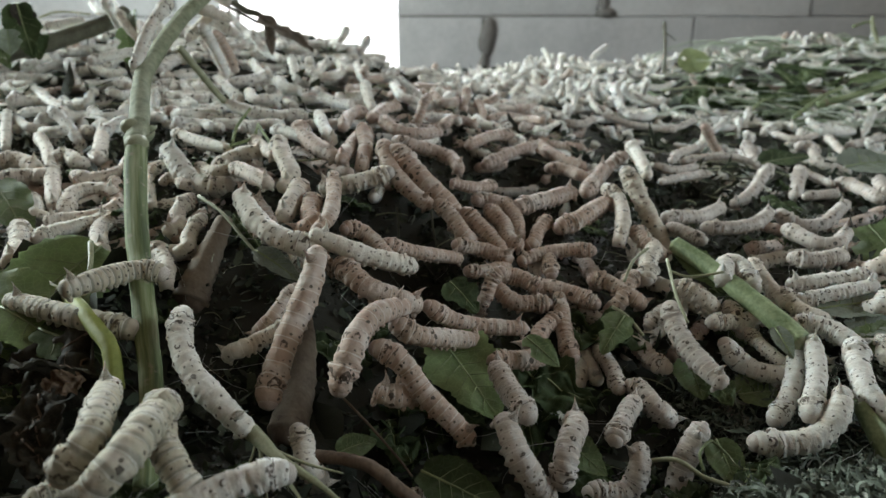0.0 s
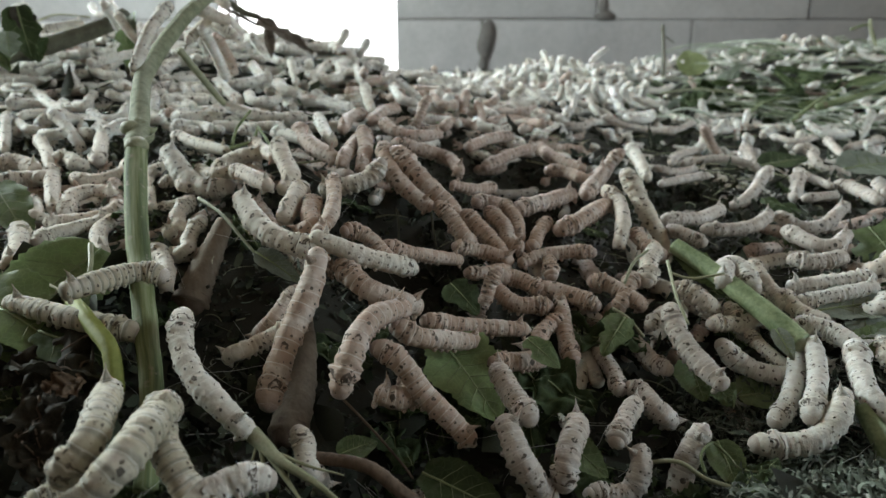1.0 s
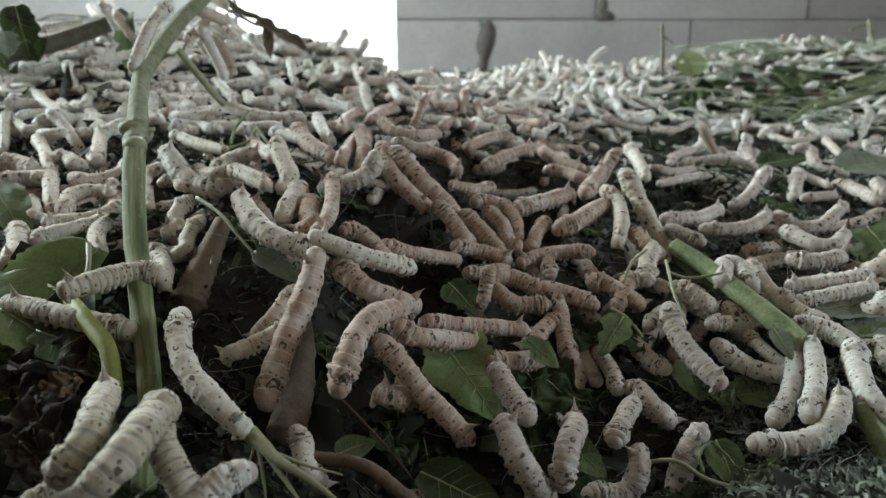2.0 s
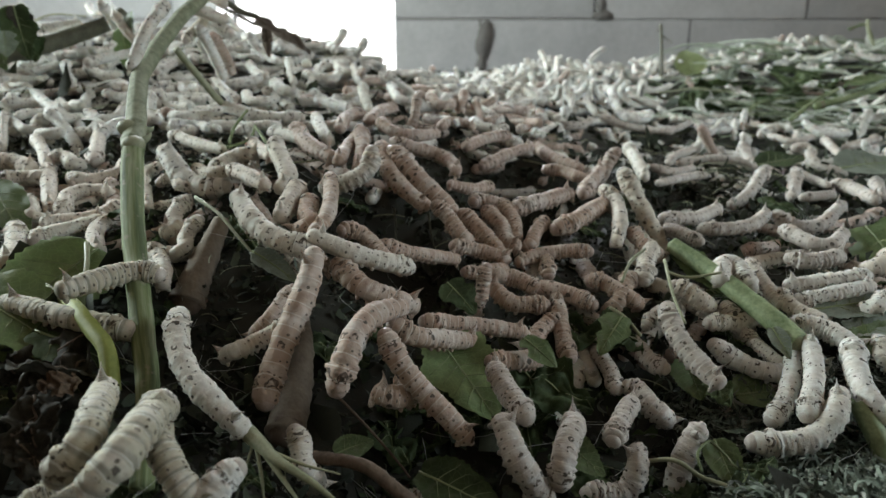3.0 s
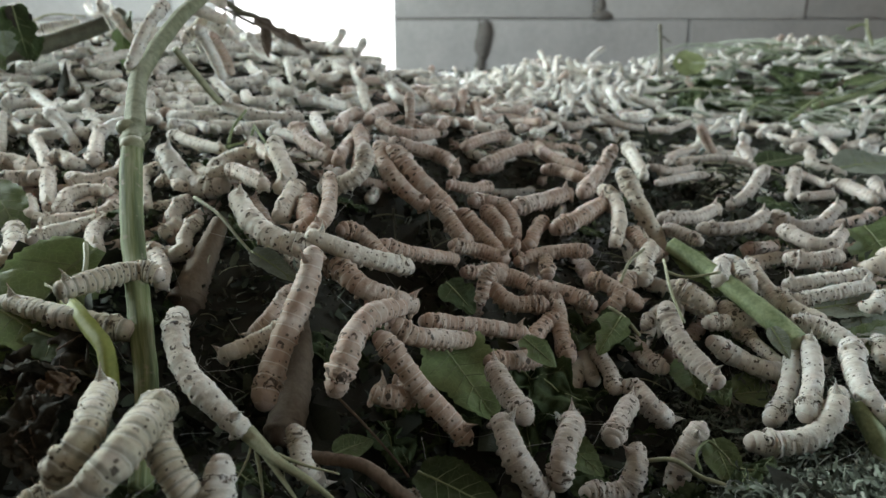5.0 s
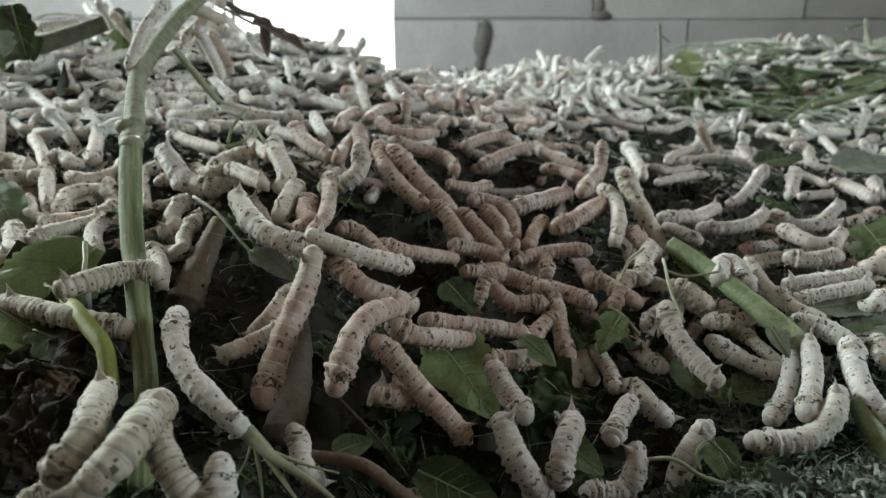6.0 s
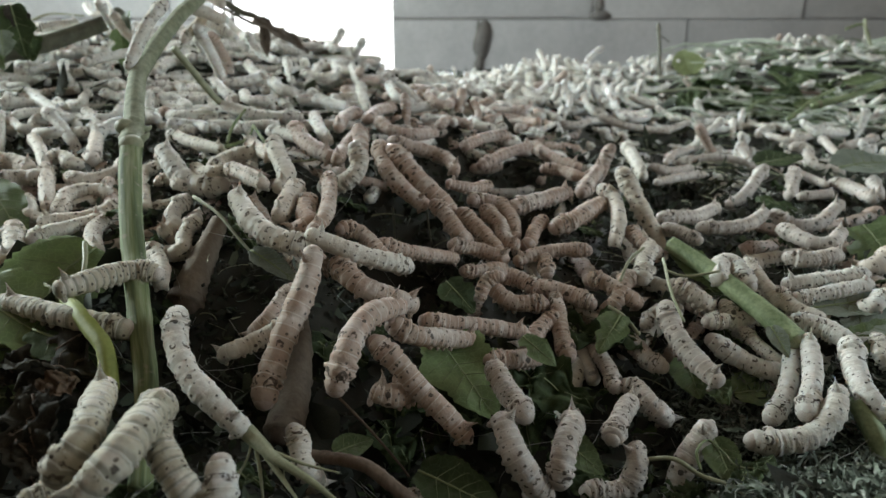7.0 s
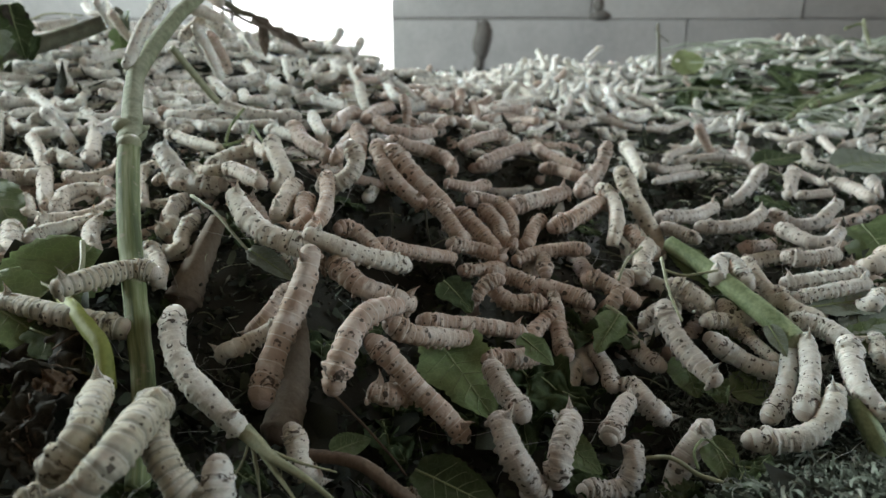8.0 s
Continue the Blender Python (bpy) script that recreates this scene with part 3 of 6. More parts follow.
def scatter_droppings():
    rng = random.Random(12)
    verts, faces = [], []
    for k in range(4500):
        y = 0.11 + 0.5 * rng.random()
        x = rng.uniform(-0.72, 0.72) * (y + 0.06)
        r = rng.uniform(0.0007, 0.0014)
        z = bed_height(x, y) + rng.uniform(0.001, 0.007)
        b0 = len(verts)
        rot = Euler((rng.uniform(0, 6), rng.uniform(0, 6), 0)).to_matrix()
        for v in ((1.3, 0, 0), (-1.3, 0, 0), (0, 1, 0), (0, -1, 0), (0, 0, 1), (0, 0, -1)):
            verts.append(Vector((x, y, z)) + rot @ (Vector(v) * r))
        for a, b, c in ((0, 2, 4), (2, 1, 4), (1, 3, 4), (3, 0, 4), (2, 0, 5), (1, 2, 5), (3, 1, 5), (0, 3, 5)):
            faces.append((b0 + a, b0 + b, b0 + c))
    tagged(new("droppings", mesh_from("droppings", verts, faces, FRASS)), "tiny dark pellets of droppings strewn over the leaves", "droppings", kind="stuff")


def scatter_fibres():
    """Thin bitten leaf veins and stalks lying about."""
    rng = random.Random(13)
    verts, faces = [], []
    for k in range(900):
        y = 0.12 + 1.5 * rng.random() ** 1.6
        x = rng.uniform(-0.72, 0.72) * (y + 0.06)
        ln = rng.uniform(0.015, 0.05) * (1.3 if y > 0.5 else 0.45)
        r = rng.uniform(0.00015, 0.0004) * (0.6 + 2 * y)
        a, bend = rng.uniform(0, 6.28), rng.uniform(-1.2, 1.2)
        tilt = rng.uniform(-0.2, 0.6)
        b0 = len(verts)
        p = Vector((x, y, bed_height(x, y) + 0.003))
        for i in range(6):
            d = Vector((math.cos(a), math.sin(a), tilt * (1 - i / 3)))
            s = Vector((-math.sin(a), math.cos(a), 0))
            for q in (s, Vector((0, 0, 1)), -s * 0.8 - Vector((0, 0, 0.6))):
                verts.append(p + q * r * (1 - 0.1 * i))
            p = p + d * ln / 5
            a += bend / 5
            if i:
                for e in range(3):
                    c = b0 + (i - 1) * 3
                    faces.append((c + e, c + (e + 1) % 3, c + 3 + (e + 1) % 3, c + 3 + e))
    tagged(new("leaf_fibres", mesh_from("leaf_fibres", verts, faces, STEM["pale"])), "thin pale bitten leaf stalks and veins on the bed", "leaf stalks", kind="stuff")


def scatter_stalks():
    """Bare leaf stalks and thin shoots on the far low side of the heap."""
    rng = random.Random(17)
    verts, faces = [], []
    for k in range(260):
        y = rng.uniform(0.72, 1.5) if k < 125 else rng.uniform(0.86, 1.12) if k < 180 else rng.uniform(1.2, 1.42)
        x = y * (rng.uniform(0.36, 0.74) if k < 125 else rng.uniform(0.30, 0.72) if k < 180 else rng.uniform(0.42, 0.72))
        ln, r = rng.uniform(0.05, 0.16), rng.uniform(0.0010, 0.0024)
        a, up = rng.uniform(-0.6, 0.6) + (math.pi if rng.random() < 0.5 else 0), rng.uniform(-0.05, 0.55)
        if k >= 180:
            # arching ones on the far pile
            ln, r, up = rng.uniform(0.10, 0.24), rng.uniform(0.0016, 0.0032), rng.uniform(0.1, 0.5)
        p = Vector((x, y, bed_height(x, y) + 0.006))
        path = []
        for i in range(8):
            path.append(p.copy())
            p = p + Vector((math.cos(a), math.sin(a), up)).normalized() * ln / 7
            a, up = a + rng.gauss(0, 0.14), up - (rng.uniform(0.08, 0.26) if k >= 180 else rng.uniform(0.0, 0.16))
        b0 = len(verts)
        for i, (q, (t, s, u)) in enumerate(zip(path, frames_along(path))):
            for e in range(5):
                c = 2 * math.pi * e / 5
                verts.append(q + (s * math.sin(c) + u * math.cos(c)) * r * (1 - 0.07 * i))
            if i:
                for e in range(5):
                    c = b0 + (i - 1) * 5
                    faces.append((c + e, c + (e + 1) % 5, c + 5 + (e + 1) % 5, c + 5 + e))
    tagged(new("leaf_stalks", mesh_from("leaf_stalks", verts, faces, STALK)), "bare pale green leaf stalks on the far heap", "leaf stalks", kind="stuff")


def scatter_threads():
    """Fine silk spun between the worms and over the leaves."""
    rng = random.Random(19)
    verts, faces = [], []
    for k in range(320):
        y = 0.17 + 0.4 * rng.random()
        x = rng.uniform(-0.66, 0.68) * (y + 0.04)
        if k >= 200:
            x, y = rng.uniform(0.13, 0.26), rng.uniform(0.22, 0.34)
        a, ln, sag = rng.uniform(0, 6.28), rng.uniform(0.008, 0.035), rng.uniform(0.0, 0.004)
        r = rng.uniform(0.00005, 0.00011)
        q = Vector((x + math.cos(a) * ln, y + math.sin(a) * ln, 0))
        p = Vector((x, y, bed_height(x, y) + rng.uniform(0.002, 0.018)))
        q.z = bed_height(q.x, q.y) + rng.uniform(0.002, 0.018)
        b0 = len(verts)
        for i in range(7):
            w = i / 6
            c = p.lerp(q, w) - Vector((0, 0, sag * 4 * w * (1 - w))) + Vector((rng.gauss(0, 0.0003), rng.gauss(0, 0.0003), 0))
            verts += [c + Vector((0, 0, r)), c + Vector((-math.sin(a) * r, math.cos(a) * r, -r * 0.6)), c - Vector((-math.sin(a) * r, math.cos(a) * r, r * 0.6))]
            if i:
                d = b0 + 3 * (i - 1)
                faces += [(d + e, d + (e + 1) % 3, d + 3 + (e + 1) % 3, d + 3 + e) for e in range(3)]
    tagged(new("silk_threads", mesh_from("silk_threads", verts, faces, SILK)), "fine pale silk threads spun over the heap", "silk", kind="stuff")


scatter_threads()
scatter_stalks()
scatter_scraps()
scatter_shreds()
scatter_droppings()
scatter_fibres()

# ---- mulberry twigs and leaves ----
TWIG_LABELS = {
    "green": "green ridged mulberry stem with nodes",
    "fresh": "smooth fresh green mulberry leaf stalk",
    "yellow": "yellow-green smooth mulberry leaf stalk",
    "pale": "pale thin bare leaf stalk on the heap",
    "brown": "dry brown withered stalk in the heap",
    "sheath": "thick dry tan stalk in the heap",
    "dark": "dark grey-brown woody mulberry twig",
}


def twig(kind, r0, r1, *points, onto=None):
    """A stem along points, with radii in millimetres at its ends; thick ones are ridged and knotted at the nodes."""
    thing = onto or tagged(new("mulberry_twig"), TWIG_LABELS[kind], "twig")
    rng = random.Random(round(points[0][0] * 5000) + len(points))
    path = smooth_path(points, 9)
    big = r0 > 1.8 and kind not in ("brown", "sheath")
    total = sum((path[i + 1] - path[i]).length for i in range(len(path) - 1))
    gap = rng.uniform(0.075, 0.09)
    knots = [k * gap / total + 0.1 for k in range(int(total / gap))] if big else []
    if onto:
        knots = [0.04, 0.14]

    def radius(u):
        r = (r0 + (r1 - r0) * u) / 1000
        for k in knots:
            r *= 1 + (0.10 if onto else 0.17) * math.exp(-((u - k) * total / 0.0028) ** 2)
        return r * (1 + 0.05 * noise.noise((u * 14, r0, 0)))

    def shape(u, a):
        return 1 + (0.055 * math.cos(a * 6 + u * 2) if big else 0.0) + (0.10 if onto else 0.16 if kind in ("brown", "sheath") else 0.03) * noise.noise((u * (12 if onto else 30), math.cos(a) * 2, math.sin(a) * 2))
    if r0 > 1.8 and (len(path) < 60 or onto):
        path = smooth_path(points, 16)
    part("upper_stem" if onto else "stem", tube("stem", path, radius, STEM[kind], 18 if r0 > 1.8 else 8, True, shape), thing, "greyish cream woody bark of the older shoot" if onto else "")
    if not onto:
        tip = path[-1]
        out = (path[-1] - path[-2]).normalized()
        frayed = [tip - out * radius(1.0) * 0.5, tip + out * radius(1.0) * 0.15, tip + out * radius(1.0) * 0.5]
        part("bitten_tip", tube("bitten_tip", frayed, lambda w: radius(1.0) * (1.04 - 0.5 * w), STEM["brown" if kind in ("brown", "sheath") else "pale"], 9, True,
             lambda w, a: 1 + 0.35 * w * noise.noise((math.cos(a) * 3 + r0, math.sin(a) * 3, w))), thing, "pale frayed bitten-off tip")
    fr = frames_along(path)
    for k in knots:
        i = min(int(k * (len(path) - 1)), len(path) - 1)
        t, s, u = fr[i]
        d = (s * rng.choice((-1, 1)) + u * rng.uniform(-0.6, 0.3)).normalized()
        r = radius(k)
        bud = [path[i] + d * r * 0.7, path[i] + d * r * 1.25 + t * r * 0.3, path[i] + d * r * 1.5 + t * r * 0.9]
        ringp = [path[i] + t * r * w for w in (-0.45, -0.25, 0.0, 0.25, 0.4)]
        if onto:
            # the swollen node where the older shoot grew out
            swell = Matrix.Translation(path[i] + Vector((-0.3 if k > 0.1 else 0.35, -0.8, 0.1)) * r) @ Matrix.Diagonal((r * 0.95, r * 0.9, r * 0.8, 1))
            part("node", blob("node", 1.0, 1.0, 1.0, STEM["pale"], 14, 9, 0.12), thing, "rough swollen node with a healed scar", swell)
        else:
            part("leaf_scar", tube("leaf_scar", ringp, lambda w, r=r: r * (0.9 + 0.15 * math.sin(math.pi * min(1, max(0, w)))), STEM["brown"], 16, True,
                 lambda w, a, k=k: 1 + 0.22 * noise.noise((w * 5, math.cos(a) * 2.2 + k * 40, math.sin(a) * 2.2))), thing, "rough brown leaf scar round the stem")
        part("bud", tube("bud", smooth_path(bud, 3), lambda w, r=r: r * (0.42 - 0.34 * w), STEM["brown" if kind == "green" else kind], 7), thing, "small brown scaly bud")
    return thing


LEAF_LABELS = {
    "green": "chewed green mulberry leaf lying on the heap",
    "light": "green mulberry leaf with light painted into its colour, partly chewed, on the heap",
    "lemon": "small round yellow-green leaf standing up at the far edge",
    "dusty": "dusty grey-green mulberry leaf with a pale bloom",
    "tan": "dry crumpled tan-brown bit of leaf",
    "torn": "small torn crumpled piece of dark green leaf",
    "dark": "withered dark brown curled mulberry leaf",
    "husk_glow": "dry curled leaf hanging from a twig, window glow painted into its grey-brown",
}


def leaf(kind, x, y, z, rx, ry, rz, length, width, chew):
    """A mulberry leaf: broad blade toothed at the rim, bitten where chew is high, folded a little along its midrib."""
    thing = tagged(new("mulberry_leaf"), LEAF_LABELS[kind], "leaf")
    thing.matrix_basis = pose(x, y, z, rx, ry, rz)
    rng = random.Random(round(x * 9000 + y * 7000))
    nu, nv = 26, 9
    verts, faces = [], []
    fold, droop, wav = rng.uniform(0.10, 0.28), rng.uniform(0.05, 0.22), rng.uniform(0, 50)

    def surface(u, v):
        half = width / 2 * (math.sin(math.pi * min(1, u * 0.93 + 0.05) ** 0.72)) ** 0.75
        tooth = 1 + 0.05 * math.sin(u * 70) * abs(v)
        bite = 1.0
        if chew:
            bite = 1 - max(0.0, noise.noise((u * 4.5 + wav, 2.0 * (1 if v > 0 else -1), wav))) * 1.5 * chew
        w = half * v * tooth * max(bite, 0.12)
        zz = fold * abs(w) - droop * length * u * u + 0.05 * width * noise.noise((u * 5, v * 2, wav)) * (0.3 + abs(v))
        if chew > 0.65:
            zz += 0.22 * width * noise.noise((u * 6 + wav, v * 2.5, wav)) + 0.08 * width * noise.noise((u * 15, v * 6, wav))
        zz -= 0.012 * width * abs(math.sin(u * 24 - abs(v) * 5))
        return Vector((u * length, w, zz))
    for i in range(nu + 1):
        for j in range(-nv, nv + 1):
            verts.append(surface(i / nu, j / nv))
    row = 2 * nv + 1
    for i in range(nu):
        for j in range(row - 1):
            a = i * row + j
            faces.append((a, a + row, a + row + 1, a + 1))
    top = len(verts)
    verts += [v - Vector((0, 0, 0.00025)) for v in verts]
    faces += [tuple(reversed([k + top for k in f])) for f in faces]
    part("blade", mesh_from("blade", verts, faces, LEAF[kind]), thing)
    dry = kind in ("dark", "tan", "husk_glow")
    rib = STEM["brown"] if dry else VEIN
    spine = [surface(i / 12, 0) + Vector((0, 0, 0.0002)) for i in range(13)]
    part("midrib", tube("midrib", spine, lambda u: 0.0006 * (length / 0.05) ** 0.4 * (1 - 0.8 * u), rib, 6), thing, "dry brown midrib" if dry else "pale raised midrib")
    for k in range(1, 6):
        u = 0.08 + 0.14 * k
        for sgn in (-1, 1):
            if chew > 0.4 and rng.random() < 0.5:
                continue
            line = [surface(min(1, u + 0.16 * w), sgn * 0.82 * w) + Vector((0, 0, 0.00015)) for w in (0, 0.25, 0.5, 0.75, 1.0)]
            part("vein", tube("vein", line, lambda w: 0.00022 * (1 - 0.7 * w) * (length / 0.05) ** 0.4, rib, 5), thing, "thin dry side vein" if dry else "thin pale side vein")
    return thing


main_stem = twig('green', 3.86, 5.16, (-0.094, 0.181, 0.166), (-0.102, 0.210, 0.183), (-0.110, 0.229, 0.195), (-0.121, 0.254, 0.208), (-0.132, 0.280, 0.225), (-0.144, 0.312, 0.243), (-0.149, 0.328, 0.252))
twig('grey', 5.11, 4.29, (-0.148, 0.324, 0.250), (-0.153, 0.340, 0.257), (-0.157, 0.353, 0.263), (-0.164, 0.373, 0.272), (-0.169, 0.391, 0.280), (-0.172, 0.415, 0.290), (-0.173, 0.448, 0.304), (-0.172, 0.475, 0.316), (-0.169, 0.500, 0.326), (-0.164, 0.530, 0.340), onto=main_stem)
twig('dark', 7.3, 6.6, (-0.395, 0.600, 0.285), (-0.351, 0.610, 0.294), (-0.326, 0.630, 0.304), (-0.306, 0.650, 0.314), (-0.299, 0.670, 0.323))
twig('pale', 0.9, 0.38, (-0.121, 0.325, 0.227), (-0.106, 0.312, 0.222), (-0.094, 0.300, 0.214), (-0.084, 0.292, 0.207), (-0.074, 0.288, 0.202), (-0.062, 0.286, 0.200))
twig('pale', 2.37, 2.23, (-0.173, 0.459, 0.295), (-0.165, 0.469, 0.279), (-0.155, 0.484, 0.259), (-0.144, 0.497, 0.248))
twig('yellow', 2.89, 3.05, (-0.149, 0.251, 0.203), (-0.135, 0.234, 0.204), (-0.125, 0.224, 0.201), (-0.117, 0.216, 0.197), (-0.112, 0.206, 0.187))
twig('pale', 1.42, 1.58, (-0.183, 0.270, 0.208), (-0.169, 0.264, 0.206), (-0.155, 0.255, 0.204))
twig('sheath', 4.16, 8.34, (-0.109, 0.324, 0.215), (-0.112, 0.302, 0.201), (-0.115, 0.284, 0.187))
twig('sheath', 4.11, 7.51, (-0.063, 0.272, 0.191), (-0.059, 0.256, 0.181), (-0.058, 0.240, 0.169), (-0.059, 0.221, 0.160))
twig('fresh', 4.37, 5.17, (0.118, 0.337, 0.199), (0.131, 0.315, 0.192), (0.141, 0.297, 0.185), (0.149, 0.283, 0.179), (0.154, 0.272, 0.174))
twig('pale', 0.81, 0.85, (0.069, 0.212, 0.155), (0.080, 0.206, 0.160), (0.089, 0.202, 0.156), (0.097, 0.198, 0.155), (0.106, 0.193, 0.152))
twig('green', 0.59, 0.40, (0.090, 0.205, 0.156), (0.090, 0.210, 0.160), (0.096, 0.216, 0.161), (0.100, 0.211, 0.159), (0.104, 0.207, 0.156), (0.117, 0.207, 0.155))
twig('pale', 0.78, 0.59, (0.102, 0.300, 0.203), (0.099, 0.276, 0.195), (0.101, 0.264, 0.187))
twig('pale', 0.65, 0.64, (0.102, 0.295, 0.199), (0.111, 0.293, 0.197), (0.125, 0.291, 0.200))
twig('pale', 2.70, 0.59, (-0.064, 0.195, 0.178), (-0.058, 0.189, 0.177), (-0.052, 0.184, 0.175), (-0.041, 0.179, 0.171), (-0.031, 0.174, 0.166))
twig('pale', 1.60, 0.42, (-0.059, 0.190, 0.177), (-0.052, 0.183, 0.172), (-0.043, 0.174, 0.166))
twig('pale', 0.81, 0.35, (-0.060, 0.190, 0.177), (-0.057, 0.183, 0.170), (-0.055, 0.177, 0.162))
twig('pale', 0.72, 0.26, (-0.056, 0.188, 0.176), (-0.043, 0.184, 0.173), (-0.032, 0.181, 0.172))
twig('pale', 0.54, 0.27, (-0.061, 0.192, 0.178), (-0.062, 0.187, 0.173), (-0.065, 0.183, 0.168))
twig('brown', 2.14, 2.37, (-0.046, 0.204, 0.163), (-0.027, 0.197, 0.164), (-0.015, 0.189, 0.160), (-0.008, 0.186, 0.156))
twig('brown', 0.54, 0.40, (-0.040, 0.232, 0.170), (-0.028, 0.222, 0.163), (-0.017, 0.212, 0.156), (-0.012, 0.206, 0.153))
twig('fresh', 3.50, 4.39, (0.161, 0.235, 0.165), (0.162, 0.225, 0.159), (0.163, 0.216, 0.153), (0.165, 0.206, 0.149))
twig('dark', 2.86, 3.19, (0.366, 1.210, 0.325), (0.361, 1.177, 0.284), (0.350, 1.133, 0.245))
twig('dark', 1.42, 0.94, (0.365, 1.197, 0.309), (0.374, 1.193, 0.302), (0.380, 1.186, 0.296))
twig('pale', 3.11, 3.11, (0.488, 1.290, 0.242), (0.565, 1.297, 0.266), (0.638, 1.299, 0.272), (0.702, 1.300, 0.275))
twig('pale', 4.47, 3.98, (0.660, 1.246, 0.271), (0.702, 1.251, 0.289), (0.730, 1.248, 0.278))
twig('brown', 4.72, 3.43, (0.441, 0.973, 0.234), (0.475, 0.952, 0.232), (0.511, 0.941, 0.230))
twig('green', 2.48, 1.95, (0.712, 1.261, 0.319), (0.744, 1.262, 0.325), (0.746, 1.229, 0.285))
twig('green', 1.94, 1.39, (0.346, 0.791, 0.220), (0.381, 0.836, 0.229), (0.423, 0.858, 0.233))
twig('green', 2.39, 2.04, (0.366, 0.728, 0.220), (0.413, 0.775, 0.235), (0.474, 0.840, 0.244))
twig('green', 3.68, 3.15, (0.402, 0.753, 0.231), (0.445, 0.756, 0.242), (0.498, 0.781, 0.254))
twig('pale', 2.98, 2.44, (0.746, 1.266, 0.335), (0.742, 1.248, 0.311), (0.747, 1.229, 0.283))
twig('pale', 1.36, 1.04, (0.259, 0.839, 0.240), (0.307, 0.861, 0.243), (0.359, 0.860, 0.239))
twig('dark', 2.98, 1.99, (-0.198, 0.639, 0.337), (-0.178, 0.635, 0.324), (-0.165, 0.634, 0.320), (-0.158, 0.631, 0.313))
twig('dark', 1.49, 1.24, (-0.197, 0.636, 0.329), (-0.181, 0.634, 0.321), (-0.165, 0.631, 0.313))
twig('green', 0.99, 0.87, (-0.126, 0.401, 0.242), (-0.126, 0.414, 0.250), (-0.121, 0.427, 0.259))
twig('green', 1.16, 0.87, (-0.127, 0.400, 0.240), (-0.117, 0.411, 0.243), (-0.116, 0.424, 0.250))
twig('green', 1.02, 0.81, (-0.113, 0.414, 0.250), (-0.105, 0.401, 0.244), (-0.098, 0.389, 0.238))
twig('pale', 0.65, 0.48, (-0.088, 0.387, 0.233), (-0.077, 0.388, 0.234), (-0.068, 0.388, 0.235))
twig('pale', 1.24, 0.96, (-0.450, 0.791, 0.321), (-0.434, 0.803, 0.328), (-0.403, 0.813, 0.326))
twig('dark', 0.75, 0.45, (-0.008, 0.350, 0.214), (-0.007, 0.347, 0.205), (-0.005, 0.344, 0.195))
twig('dark', 0.77, 0.46, (-0.027, 0.360, 0.213), (-0.026, 0.358, 0.204), (-0.026, 0.354, 0.192))
twig('pale', 0.79, 0.67, (0.083, 0.300, 0.192), (0.088, 0.306, 0.200), (0.096, 0.311, 0.205))
twig('pale', 0.76, 0.73, (0.074, 0.284, 0.186), (0.080, 0.280, 0.183), (0.085, 0.271, 0.178))
twig('pale', 0.89, 1.18, (-0.144, 0.254, 0.206), (-0.144, 0.261, 0.213), (-0.149, 0.273, 0.219))
leaf('torn', -0.3273, 0.5500, 0.3254, 20, 62, -50, 0.0400, 0.0260, 0.6)
leaf('green', -0.3429, 0.5600, 0.3071, 30, 50, -80, 0.0340, 0.0220, 0.7)
leaf('torn', -0.3375, 0.5800, 0.3139, 10, 70, -30, 0.0300, 0.0200, 0.8)
leaf('green', -0.2697, 0.6000, 0.3090, 10, 75, -60, 0.0320, 0.0180, 0.5)
leaf('dusty', -0.2506, 0.5800, 0.3225, 20, 70, -110, 0.0260, 0.0160, 0.6)
leaf('light', -0.1825, 0.2550, 0.2082, 15, 22, -40, 0.0520, 0.0340, 0.3)
leaf('light', -0.1695, 0.2400, 0.2034, 10, 15, -20, 0.0400, 0.0260, 0.4)
leaf('torn', -0.1510, 0.2320, 0.1977, 20, 12, -15, 0.0360, 0.0220, 0.6)
leaf('tan', -0.0503, 0.2625, 0.2181, 14, 49, -50, 0.0114, 0.0061, 0.7)
leaf('tan', -0.1309, 0.1983, 0.1892, 28, -25, 32, 0.0116, 0.0134, 0.9)
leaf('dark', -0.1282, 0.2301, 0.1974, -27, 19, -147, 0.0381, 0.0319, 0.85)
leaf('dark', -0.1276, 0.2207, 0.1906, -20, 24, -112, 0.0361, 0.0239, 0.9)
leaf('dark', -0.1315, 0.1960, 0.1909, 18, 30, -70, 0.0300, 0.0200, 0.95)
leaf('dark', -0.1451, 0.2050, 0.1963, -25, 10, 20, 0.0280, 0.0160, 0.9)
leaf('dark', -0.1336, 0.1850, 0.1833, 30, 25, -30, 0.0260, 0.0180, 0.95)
leaf('light', -0.1521, 0.2870, 0.2125, -23, 16, -113, 0.0587, 0.0414, 0)
leaf('light', -0.1998, 0.2848, 0.2054, 0, 17, -55, 0.0577, 0.0209, 0.3)
leaf('light', -0.0021, 0.2625, 0.1804, 14, 21, -57, 0.0433, 0.0323, 0.25)
leaf('torn', 0.0524, 0.2910, 0.1745, 25, 2, -26, 0.0372, 0.0298, 0.8)
leaf('green', 0.1398, 0.3065, 0.1839, -24, -21, 127, 0.0410, 0.0204, 0.3)
leaf('lemon', 0.4046, 1.1343, 0.2476, -16, -42, 100, 0.0594, 0.0504, 0)
leaf('dusty', 0.2916, 0.4955, 0.2105, 19, -7, 20, 0.0688, 0.0364, 0.1)
leaf('green', 0.1056, 0.2710, 0.1671, 10, 24, -87, 0.0211, 0.0186, 0.3)
